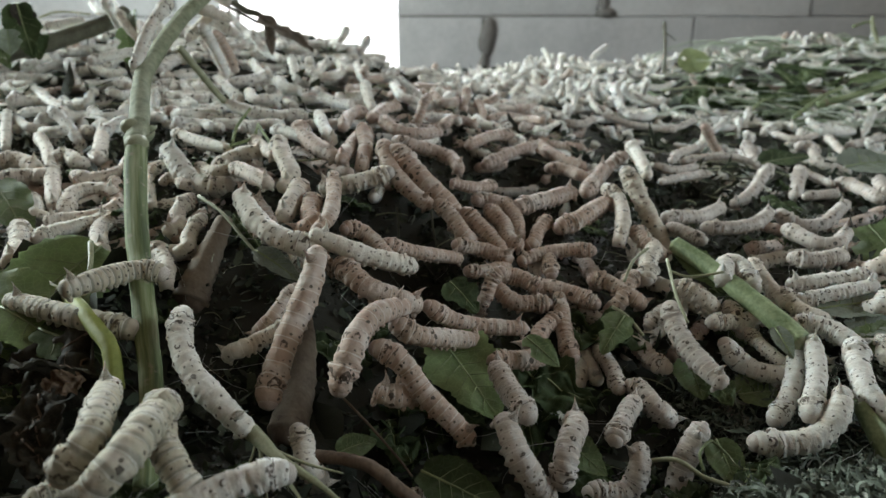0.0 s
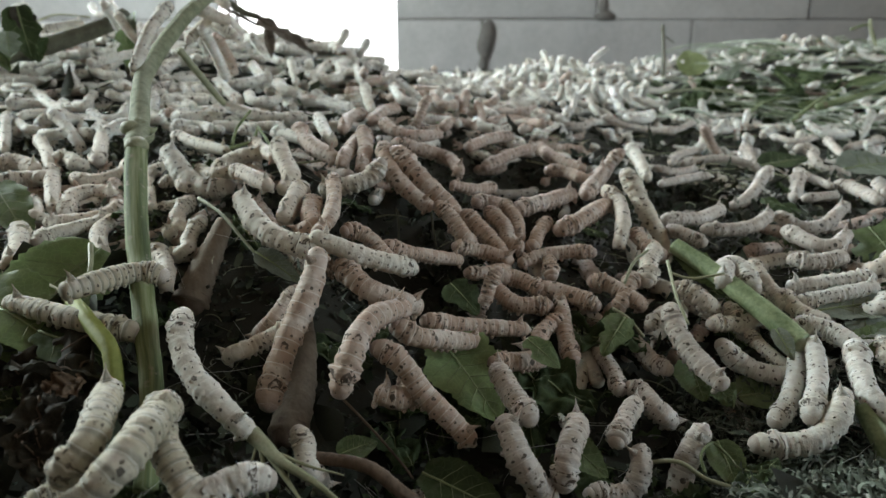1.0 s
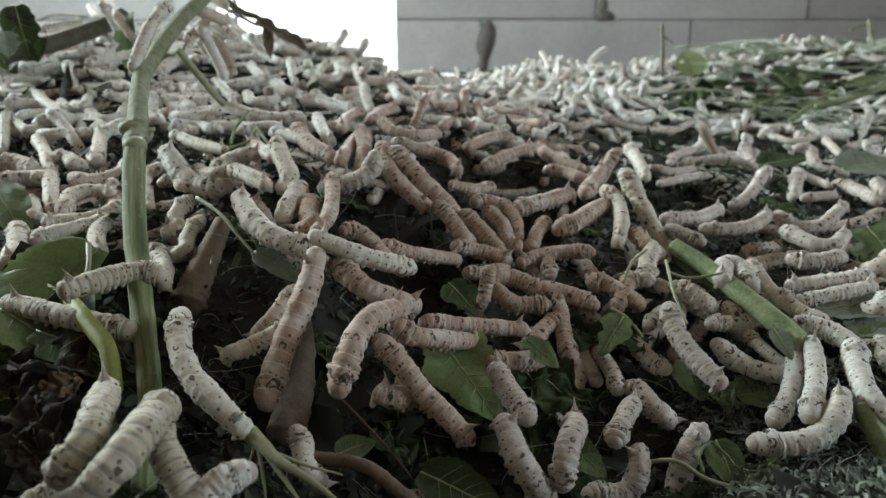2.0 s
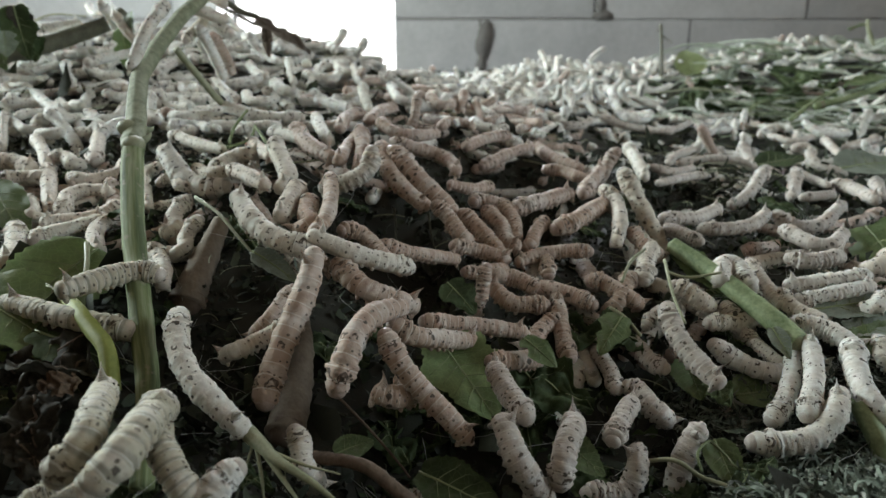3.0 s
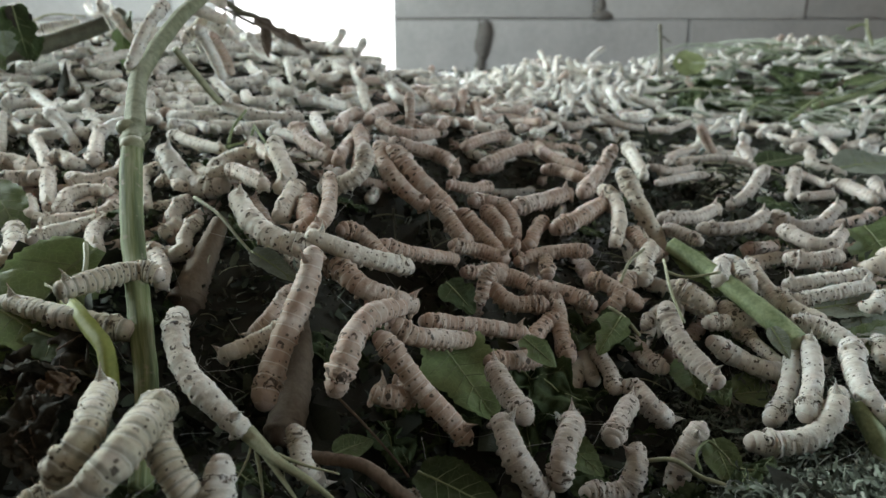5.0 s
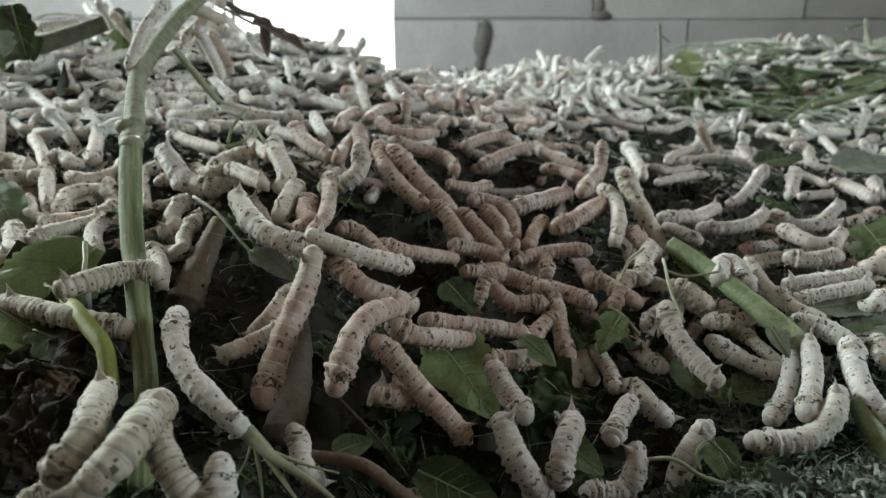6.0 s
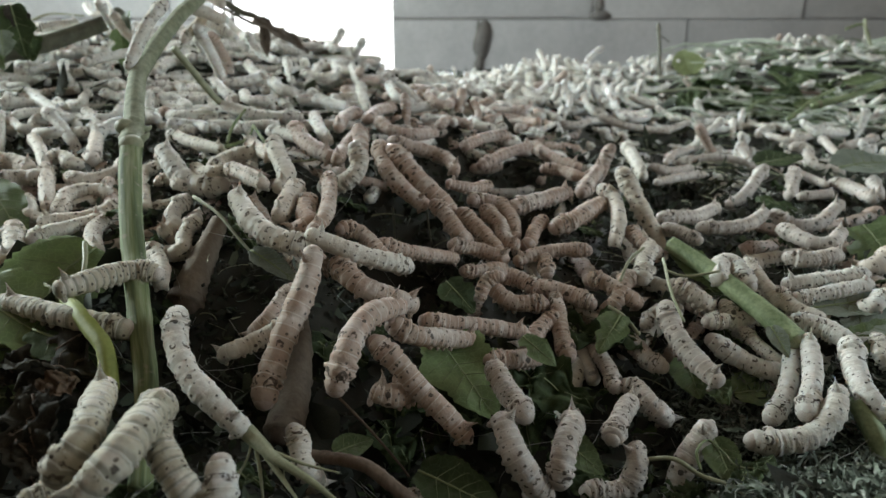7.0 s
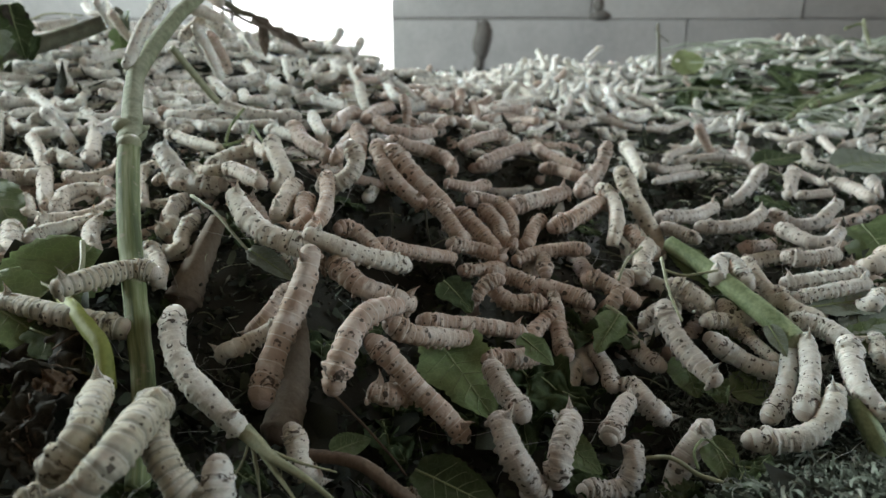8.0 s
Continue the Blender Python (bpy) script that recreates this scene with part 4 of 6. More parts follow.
leaf('green', 0.1116, 0.2575, 0.1640, 17, 18, -71, 0.0130, 0.0128, 0.8)
leaf('green', 0.0990, 0.2187, 0.1602, 12, 26, -82, 0.0193, 0.0130, 0.1)
leaf('dusty', 0.1728, 0.2959, 0.1801, 21, -7, 7, 0.0482, 0.0236, 0.4)
leaf('dusty', 0.1827, 0.2838, 0.1748, 19, -14, 12, 0.0338, 0.0203, 0.5)
leaf('green', 0.1817, 0.2742, 0.1709, 17, -17, 16, 0.0295, 0.0192, 0.3)
leaf('green', 0.0416, 0.2189, 0.1608, 19, 13, -43, 0.0208, 0.0138, 0.2)
leaf('torn', -0.0086, 0.2023, 0.1579, 19, 6, -28, 0.0319, 0.0194, 0.2)
leaf('torn', 0.2395, 0.5160, 0.2093, 20, -6, 25, 0.0525, 0.0223, 0.2)
leaf('green', -0.2398, 0.3544, 0.2278, 6, 16, -45, 0.0529, 0.0231, 0.1)
leaf('dusty', -0.0823, 0.2799, 0.2134, 20, 17, -30, 0.0254, 0.0115, 0.5)
leaf('dusty', 0.1444, 0.2768, 0.1793, 15, 25, -82, 0.0164, 0.0083, 0.1)
leaf('green', -0.0386, 0.2110, 0.1589, 20, -9, 32, 0.0155, 0.0110, 0)
leaf('husk_glow', -0.1648, 0.6320, 0.3170, 24, 22, -16, 0.0560, 0.0180, 0.8)
leaf('husk_glow', -0.1571, 0.6310, 0.3114, 9, 71, -63, 0.0260, 0.0100, 0.8)
leaf('dark', -0.3269, 0.5516, 0.3255, 17, 60, -31, 0.0229, 0.0177, 0.6)
leaf('dusty', -0.3097, 0.5039, 0.3064, -8, 72, -69, 0.0180, 0.0175, 0.4)
leaf('dusty', -0.2878, 0.6342, 0.3223, 16, 65, -40, 0.0352, 0.0172, 0.75)
leaf('green', 0.0325, 0.2553, 0.1841, 22, 22, -40, 0.0176, 0.0116, 0.6)
leaf('green', 0.1240, 0.2591, 0.1557, 20, -7, 9, 0.0261, 0.0196, 0.1)
leaf('torn', 0.0293, 0.2645, 0.1663, 22, 10, -32, 0.0376, 0.0284, 0.9)
leaf('green', 0.3889, 0.7628, 0.2298, 13, -5, 40, 0.0859, 0.0163, 0.5)
leaf('green', 0.5634, 0.9754, 0.2412, 15, -8, 32, 0.1088, 0.0264, 0.6)
leaf('torn', 0.0015, 0.2920, 0.1949, 19, 22, -46, 0.0192, 0.0170, 0.5)
leaf('green', 0.1608, 0.2444, 0.1588, 13, -14, 24, 0.0164, 0.0122, 0.3)
leaf('green', 0.2472, 0.3865, 0.1960, 18, 20, -85, 0.0376, 0.0424, 0.5)
leaf('green', 0.0790, 0.2801, 0.1832, -11, 25, -130, 0.0219, 0.0152, 0.6)

def far_foliage():
    """The strip of uneaten leaves across the far low side of the heap."""
    rng = random.Random(33)
    for k in range(60):
        y = rng.uniform(0.84, 1.10)
        x = y * rng.uniform(0.33, 0.70)
        ob = leaf(("torn", "torn", "green", "torn", "dusty")[k % 5], x, y, bed_height(x, y) + rng.uniform(0.004, 0.020), rng.uniform(-50, 50), rng.uniform(-50, 20), rng.choice((0, 180)) + rng.uniform(-60, 60),
                  rng.uniform(0.035, 0.075), rng.uniform(0.014, 0.030), rng.uniform(0.6, 1.0))
        tagged(ob, "narrow gnawed green mulberry leaf on the far heap", "leaf", "uneaten leaves on the far heap")


far_foliage()


def torn_pieces():
    """Torn and crumpled bits of leaf left over among the worms."""
    rng = random.Random(31)
    for k in range(82):
        y = 0.17 + 0.30 * rng.random()
        x = rng.uniform(-0.66, 0.68) * (y + 0.03)
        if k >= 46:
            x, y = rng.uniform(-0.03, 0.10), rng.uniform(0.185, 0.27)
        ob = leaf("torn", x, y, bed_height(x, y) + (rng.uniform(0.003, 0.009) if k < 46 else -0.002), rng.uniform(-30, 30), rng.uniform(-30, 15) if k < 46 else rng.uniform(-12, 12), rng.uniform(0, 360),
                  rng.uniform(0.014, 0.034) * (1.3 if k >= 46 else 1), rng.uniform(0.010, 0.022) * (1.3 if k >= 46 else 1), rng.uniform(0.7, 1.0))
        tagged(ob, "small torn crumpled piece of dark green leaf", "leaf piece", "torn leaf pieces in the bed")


torn_pieces()

# ---- silkworms ----
STATIONS = (0.05, 0.35, 0.65, 0.95)
SEGMENTS = 13


def bend_at(u, values):
    if u <= STATIONS[0]:
        return values[0]
    for k in range(3):
        if u <= STATIONS[k + 1]:
            w = (u - STATIONS[k]) / (STATIONS[k + 1] - STATIONS[k])
            return values[k] * (1 - w) + values[k + 1] * w
    return values[3]


def worm_spine(length, yaws, pitches, n):
    """The bent middle line of a worm from head to tail, round its own centre; headings in degrees at four stations."""
    p, out = Vector((0, 0, 0)), []
    for i in range(n + 1):
        out.append(p.copy())
        u = (i + 0.5) / n
        a, b = radians(bend_at(u, yaws)), radians(bend_at(u, pitches))
        p = p + Vector((math.cos(a) * math.cos(b), math.sin(a) * math.cos(b), math.sin(b))) * (length / n)
    mid = sum(out, Vector((0, 0, 0))) / len(out)
    return [q - mid for q in out]


def girth_at(u):
    """The radius along the body, 1 at its widest: blunt bare front, folded swollen thorax, even trunk, tapered rounded tail."""
    r = 0.93 + 0.15 * math.exp(-((u - 0.155) / 0.055) ** 2) - 0.03 * math.exp(-((u - 0.095) / 0.018) ** 2) - 0.16 * max(0.0, (u - 0.72) / 0.28)
    front = min(1.0, (u + 0.004) / 0.075)
    back = min(1.0, (1.004 - u) / 0.06)
    return r * math.sqrt(max(0.0, 1 - (1 - front) ** 2)) * math.sqrt(max(0.0, 1 - (1 - back) ** 2))


def skin_fold(u, a):
    """Soft swellings of the segments, a thin raised ring at each joint; the belly flatter than the back and knobbly at its sides."""
    s = u * SEGMENTS
    f = s - math.floor(s)
    d = min(f, 1 - f)
    r = 1.0 - 0.012 * math.exp(-(d / 0.13) ** 2) + 0.006 * math.exp(-((f - 0.16) / 0.05) ** 2) + 0.013 * math.sin(f * math.pi)
    side = math.exp(-((math.cos(a) - 0.35) / 0.28) ** 2)
    r += side * (0.10 * math.sin(f * math.pi) ** 2 - 0.02)
    if math.cos(a) > 0.55:
        r *= 0.93
    return r


def body_mesh(length, girth, yaws, pitches, rings, around, seed, skin):
    n = SEGMENTS * rings
    path = worm_spine(length, yaws, pitches, n)
    fr = frames_along(path)
    verts, faces, uv = [], [], []
    for i, (p, (t, s, u)) in enumerate(zip(path, fr)):
        w = i / n
        r0 = girth / 2 * girth_at(w)
        for k in range(around):
            a = 2 * math.pi * k / around
            r = r0 * skin_fold(w, a) * (1 + 0.10 * noise.noise((w * 9, seed * 3, 1.5)) + (0.10 + 0.17 * (0.09 < w < 0.24)) * noise.noise((w * 30, math.cos(a) * 1.7 + seed, math.sin(a) * 1.7)) + (0.07 + 0.05 * (0.09 < w < 0.24)) * noise.noise((w * 62, math.cos(a) * 4.2 + seed, math.sin(a) * 4.2)))
            verts.append(p + s * (math.sin(a) * r) - u * (math.cos(a) * r))
            uv.append((w, k / around))
    for i in range(n):
        for k in range(around):
            k2 = (k + 1) % around
            faces.append((i * around + k, i * around + k2, (i + 1) * around + k2, (i + 1) * around + k))
    faces.append(tuple(range(around))[::-1])
    faces.append(tuple(range(n * around, (n + 1) * around)))
    return mesh_from("body", verts, faces, skin, uv), path, fr


def cone_mesh(name, r, h, mat, curve=0.0):
    path = [Vector((curve * h * w * w, 0, h * w)) for w in (-0.25, 0.0, 0.25, 0.5, 0.75, 1.0)]
    return tube(name, path, lambda u: r * (1.02 - u) ** (1.5 if h > 0.6 else 0.35) if u < 0.99 else r * 0.04, mat, 8)


def frame_matrix(p, t, s, u):
    return Matrix(((t.x, -s.x, u.x, p.x), (t.y, -s.y, u.y, p.y), (t.z, -s.z, u.z, p.z), (0, 0, 0, 1)))


HEAD_MESHES = {k: blob("head", 0.62, 0.74, 0.74, HEAD_SHADED if k in ("rosy_shade", "mauve_shade") else HEAD, 14, 9, 0.05) for k in SKINS}
HORN_MESHES = {k: cone_mesh("tail_horn", 0.58, 1.12, m, 0.35) for k, m in SKINS.items()}
PROLEG_MESHES = {k: cone_mesh("proleg", 0.30, 0.46, m) for k, m in SKINS.items()}
LEG_MESH = cone_mesh("leg", 0.09, 0.40, HEAD, 0.5)
EYE_MESH = blob("jaw", 0.14, 0.20, 0.12, STEM["dark"], 8, 5)


def scaled(m, k):
    return m @ Matrix.Diagonal((k, k, k, 1))


TONES = {"cream": "cream", "white": "lit-toned chalky white", "rosy_shade": "shade-toned pinkish beige", "mauve_shade": "shade-toned greyish pink", "ash": "shade-toned ash grey", "olive_shade": "shade-toned yellowish grey"}


def worm_label(yaws, pitches, y, tone):
    turn = max(yaws) - min(yaws)
    if abs(sum(pitches)) / 4 > 38:
        return TONES[tone] + " silkworm rearing up among the others on the heap"
    if turn > 80:
        return "plump " + TONES[tone] + " silkworm curled in a bow on the heap"
    if y > 0.45:
        return TONES[tone] + " silkworm crawling over the heaped mulberry leaves"
    return "plump " + TONES[tone] + " silkworm with dark specks on chewed leaves"


def limbs(girth, path, fr, holder, near, tone):
    """Head with jaw, tail horn and, where they show, legs: each on the frame of the spine nearest to it."""
    n = len(path) - 1
    r = girth / 2

    def at(u):
        i = min(n, max(0, round(u * n)))
        return path[i], fr[i]
    p, (t, s, u) = at(0.045)
    head = part("head", HEAD_MESHES[tone], holder(0.0), "", scaled(frame_matrix(p - t * r * 0.16 - u * r * 0.06, -t, -s, u), r))
    if near:
        part("jaw", EYE_MESH, head, "dark brown jaw", pose(0.50, 0, -0.32))
    p, (t, s, u) = at(0.895)
    part("tail_horn", HORN_MESHES[tone], holder(0.895), "short pointed fleshy tail horn", scaled(frame_matrix(p + u * r * 0.74, t, s, u), r))
    if near:
        for w in (5.5, 6.5, 7.5, 8.5, 12.3):
            p, (t, s, u) = at(w / SEGMENTS)
            for sgn in (-1, 1):
                d = (-u * 0.85 + s * sgn * 0.62).normalized()
                part("proleg", PROLEG_MESHES[tone], holder(w / SEGMENTS), "", scaled(frame_matrix(p + d * r * 0.72, t, t.cross(d).normalized(), d), r))
        for w in (0.9, 1.6, 2.4):
            p, (t, s, u) = at(w / SEGMENTS)
            for sgn in (-1, 1):
                d = (-u * 0.9 + s * sgn * 0.5).normalized()
                part("leg", LEG_MESH, holder(w / SEGMENTS), "", scaled(frame_matrix(p + d * r * 0.68, -t, (-t).cross(d).normalized(), d), r))


def crumbs(girth, path, fr, seed):
    """Bits of leaf and droppings stuck to the skin."""
    rng = random.Random(seed)
    verts, faces = [], []
    n = len(path) - 1
    for k in range(rng.randint(40, 70)):
        w = rng.random() ** 1.3 if k % 3 else rng.uniform(0.08, 0.24)
        i = min(n, max(1, round(w * n)))
        t, s, u = fr[i]
        a = rng.uniform(-2.3, 2.3)
        d = u * math.cos(a) + s * math.sin(a)
        r = girth / 2 * girth_at(w) * skin_fold(w, math.pi - a)
        c = path[i] + d * r * 0.99
        size = rng.uniform(0.0002, 0.0006) * (1.5 if rng.random() < 0.12 else 1)
        e = (t * rng.gauss(0, 1) + s * rng.gauss(0, 1) + u * rng.gauss(0, 1)).normalized()
        g = e.cross(d + Vector((0.01, 0.02, 0))).normalized()
        b0 = len(verts)
        verts += [c - d * size * 0.4, c + e * size * rng.uniform(0.8, 1.8), c + g * size, c - e * size * rng.uniform(0.5, 1.0) + d * size * 0.3, c - g * size * rng.uniform(0.5, 1), c + d * size * rng.uniform(0.4, 0.9)]
        for q in range(4):
            faces += [(b0 + 5, b0 + 1 + q, b0 + 1 + (q + 1) % 4), (b0, b0 + 1 + (q + 1) % 4, b0 + 1 + q)]
    return mesh_from("dirt", verts, faces, CRUMB, None, False)


def worm(x, y, z, length, girth, yaws, pitches, tone="cream"):
    """A silkworm at a place, millimetres long and thick, bent by its headings from head to tail."""
    thing = tagged(new("silkworm"), worm_label(yaws, pitches, y, tone), "silkworm", "silkworms on the heap")
    thing.matrix_basis = pose(x, y, z)
    near = y < 0.42
    me, path, fr = body_mesh(length / 1000, girth / 1000, yaws, pitches, 7 if near else 4, 18 if near else 10, x * 31 + y * 17, SKINS[tone])
    part("body", me, thing)
    limbs(girth / 1000, path, fr, lambda u: thing, near, tone)
    if near:
        part("dirt", crumbs(girth / 1000, path, fr, round(x * 9999 + z * 777)), thing, "dark and pale leaf crumbs stuck to the skin")["kind"] = "stuff"
    return thing


MOVERS = []


PIECES = 24


def crawler(tone, girth, length, *rows):
    """A silkworm that moves: each segment of its body is a piece of its own. Rows: seconds, x, y, z, headings, slopes."""
    t0, x, y, z, yaws, pitches = rows[0]
    thing = tagged(new("silkworm"), "plump " + TONES[tone] + " silkworm slowly moving its body", "silkworm", "silkworms on the heap")
    thing.matrix_basis = pose(x, y, z)
    length, girth = length / 1000, girth / 1000
    near = y < 0.45
    seg = length / PIECES
    pieces = []
    for k in range(PIECES):
        path = [Vector(((i / 8 - 0.5) * seg * 1.9, 0, 0)) for i in range(9)]

        def radius(w, k=k):
            u = (k + (w - 0.5) * 1.9 + 0.5) / PIECES
            e = abs(w - 0.5) * 2
            return girth / 2 * girth_at(min(1, max(0, u))) * math.sqrt(max(0.02, 1 - (e * 0.96) ** 8))

        def shape(w, a, k=k):
            u = min(0.999, max(0.0, (k + (w - 0.5) * 1.9 + 0.5) / PIECES))
            return skin_fold(u, a) * (1 + (0.10 + 0.12 * (0.09 < u < 0.24)) * noise.noise((u * 30, math.cos(a) * 1.7 + z * 90, math.sin(a) * 1.7)) + 0.05 * noise.noise((u * 62, math.cos(a) * 4.2 + z * 90, math.sin(a) * 4.2)))
        me = tube("segment", path, radius, SKINS[tone], 18, True, shape)
        lay = me.uv_layers[0]
        for d in lay.data:
            d.uv = ((k + (d.uv[0] - 0.5) * 1.9 + 0.5) / PIECES, d.uv[1])
        pieces.append(part("segment", me, thing))
    straight = [Vector(((i / 52 - 0.5) * length, 0, 0)) for i in range(53)]
    fr = frames_along(straight)

    def holder(u):
        return pieces[min(PIECES - 1, int(u * PIECES))]
    before = set(bpy.data.objects)
    limbs(girth, straight, fr, holder, near, tone)
    for ob in set(bpy.data.objects) - before:
        if ob.parent in pieces:
            k = pieces.index(ob.parent)
            ob.matrix_basis = Matrix.Translation((-((k + 0.5) / PIECES - 0.5) * length, 0, 0)) @ ob.matrix_basis
    MOVERS.append((thing, pieces, length, rows))
    for piece, m in zip(pieces, crawl_poses(length, rows[0], rows[0])):
        piece.matrix_basis = m
    return thing


def crawl_poses(length, row, first):
    """The poses of the segments, in the worm's space, for one row."""
    t, x, y, z, yaws, pitches = row
    path = worm_spine(length, yaws, pitches, PIECES * 4)
    fr = frames_along(path)
    shift = Vector((x - first[1], y - first[2], z - first[3]))
    out = []
    for k in range(PIECES):
        i = k * 4 + 2
        tt, s, u = fr[i]
        out.append(frame_matrix(path[i] + shift, tt, s, u))
    return out


# Tones follow the painted light: dimmer pinks mid-heap, olive front left, white far.
worm(-0.4751, 0.7915, 0.3308, 62, 9.3, (107, 109, 101, 52), (15, 15, 15, 9), "white")
worm(-0.4039, 0.7314, 0.3110, 46, 9.6, (6, -14, -34, -31), (-1, -6, -10, -10), "white")
worm(-0.3938, 0.8123, 0.3318, 60, 8.3, (-59, -62, -49, 4), (-17, -17, -15, -1), "white")
worm(-0.3773, 0.8223, 0.3339, 59, 8.4, (-52, -52, -53, -53), (-22, -22, -23, -25), "white")
worm(-0.3483, 0.6124, 0.2753, 34, 8.2, (74, 73, 37, 99), (16, 14, 18, -8), "white")
worm(-0.3205, 0.6011, 0.2721, 58, 8.1, (-64, -61, -55, -55), (-20, -20, -18, -18), "white")
worm(-0.3363, 0.5516, 0.2584, 35, 8.3, (100, 122, 21, -20), (13, 16, 5, -4), "white")
worm(-0.3041, 0.5326, 0.2541, 60, 8.9, (-50, -46, -40, -41), (-13, -12, -10, -10), "white")
worm(-0.2559, 0.4653, 0.2399, 58, 8.5, (-37, -37, -45, -57), (-27, -27, -33, -39), "white")
worm(-0.2471, 0.5108, 0.2489, 61, 7.8, (-55, -28, 99, 93), (-17, -8, 23, 18), "white")
worm(-0.2818, 0.5330, 0.2543, 60, 8.1, (-68, -24, 122, 80), (-16, -6, 21, 15), "white")
worm(-0.2787, 0.5706, 0.2638, 34, 8.5, (31, 34, 12, 105), (9, 6, 12, -19), "white")
worm(-0.1720, 0.4151, 0.3042, 61, 7.6, (-104, -101, -92, -101), (-31, -34, -43, -46), "white")
worm(-0.2090, 0.5092, 0.2488, 62, 7.7, (-73, -70, -33, 20), (-30, -31, -15, 16), "white")
worm(-0.1761, 0.4980, 0.2489, 36, 7.6, (13, 22, 6, 87), (8, 8, 14, 1), "white")
worm(-0.2449, 0.6285, 0.2787, 42, 8.4, (75, 79, 87, 86), (14, 14, 13, 13), "white")
worm(-0.2198, 0.5683, 0.2630, 49, 8.5, (98, 3, -62, -44), (18, 1, -13, -9), "white")
worm(-0.2301, 0.7028, 0.2926, 57, 9.4, (-59, -58, -56, -56), (-50, -51, -52, -52), "white")
worm(-0.2251, 0.5931, 0.2691, 35, 8.0, (-17, -24, 44, 57), (-6, -7, 9, 11), "white")
worm(-0.2928, 0.6382, 0.2832, 59, 7.6, (81, 82, 73, 72), (16, 16, 15, 14), "white")
worm(-0.3625, 0.5929, 0.2689, 31, 8.0, (48, -18, -14, 151), (12, -2, -11, -26), "white")
worm(-0.2941, 0.4810, 0.2425, 40, 7.4, (-44, -47, -38, 61), (-7, -8, -6, 12), "white")
worm(-0.3024, 0.4705, 0.2400, 60, 7.2, (-64, -63, -62, -62), (-21, -20, -19, -19), "white")
worm(-0.3153, 0.6619, 0.2902, 35, 7.9, (-36, -38, 92, 80), (-10, -9, 19, 15), "white")
worm(-0.1145, 0.6314, 0.2706, 60, 7.6, (-92, -93, -93, -93), (-14, -15, -15, -15), "white")
worm(-0.0775, 0.4379, 0.2461, 59, 8.0, (-74, -73, -69, -69), (-11, -11, -11, -11), "white")
worm(-0.0623, 0.5554, 0.2561, 52, 8.4, (-80, -80, -74, -73), (-20, -20, -21, -21), "white")
worm(-0.1259, 0.4758, 0.2515, 62, 9.8, (-172, -189, -203, -208), (-5, 4, 12, 16), "white")
worm(-0.1301, 0.5638, 0.2635, 48, 10.2, (-66, -70, -55, -9), (-9, -9, -9, -5), "white")
worm(-0.1419, 0.5275, 0.2579, 55, 8.0, (-59, -80, -2, 100), (-7, -10, 0, 12), "white")
worm(-0.1363, 0.6304, 0.2735, 52, 8.5, (-74, -74, -73, -72), (-22, -22, -23, -23), "white")
worm(-0.0657, 0.4688, 0.2482, 62, 9.3, (-122, -100, -85, -88), (-1, -4, -6, -5), "mauve_shade")
worm(-0.0248, 0.4645, 0.2410, 64, 9.3, (-81, -38, 52, 54), (-11, -14, -4, 0), "mauve_shade")
worm(-0.1618, 0.5907, 0.2686, 53, 8.8, (5, 55, 87, 80), (3, 8, 9, 9), "white")
worm(-0.0804, 0.6485, 0.2690, 65, 6.8, (-80, -81, -76, -67), (-15, -15, -15, -16), "white")
worm(-0.0822, 0.5185, 0.2545, 42, 8.6, (-45, -45, -45, -45), (-8, -8, -8, -8), "white")
worm(-0.1742, 0.5569, 0.2620, 62, 9.2, (126, 126, 119, 118), (12, 12, 14, 15), "white")
worm(0.0156, 0.6012, 0.2444, 54, 8.2, (-100, -100, -95, -94), (-27, -28, -32, -32), "mauve_shade")
worm(0.0288, 0.5876, 0.2394, 58, 8.0, (-80, -81, -101, -103), (-17, -17, -12, -12), "mauve_shade")
worm(0.1447, 1.0132, 0.2727, 52, 8.3, (-78, -77, -86, -93), (-30, -30, -30, -30), "white")
worm(0.1596, 0.9923, 0.2664, 63, 7.4, (-98, -98, -98, -98), (-14, -14, -14, -14), "white")
worm(0.2459, 1.1421, 0.2784, 61, 10.2, (-133, -131, -124, -125), (-17, -19, -22, -22), "white")
worm(0.2488, 1.0506, 0.2637, 55, 7.8, (25, 47, 52, 51), (-3, 2, 3, 2), "white")
worm(0.1987, 0.8112, 0.2351, 65, 10.4, (-97, -96, -90, -89), (-19, -19, -21, -21), "white")
worm(0.1571, 0.7483, 0.2332, 64, 7.9, (-95, -96, -87, -79), (-13, -13, -14, -15), "white")
worm(0.1366, 0.7427, 0.2350, 63, 6.7, (-105, -105, -105, -105), (-12, -12, -12, -12), "white")
worm(0.2820, 0.9336, 0.2384, 66, 9.1, (7, 10, 37, 39), (-5, -4, 12, 12), "white")
worm(0.2348, 0.8329, 0.2320, 60, 9.4, (-71, -78, -42, -4), (-11, -11, -15, -15), "white")
worm(0.0931, 0.6271, 0.2293, 63, 6.7, (-81, -82, -85, -85), (-15, -14, -13, -13), "mauve_shade")
worm(0.1915, 0.6863, 0.2178, 76, 7.9, (-8, -5, -1, -2), (-25, -16, -5, -6), "ash")
worm(0.0891, 0.7545, 0.2452, 63, 9.1, (13, -34, -71, -63), (-12, -18, -18, -18), "white")
worm(0.3281, 0.8278, 0.2131, 65, 8.2, (11, 11, 12, 12), (-5, -3, 2, 1), "white")
worm(0.2400, 0.7181, 0.2123, 63, 7.1, (21, 24, 37, 37), (1, 3, 12, 12), "ash")
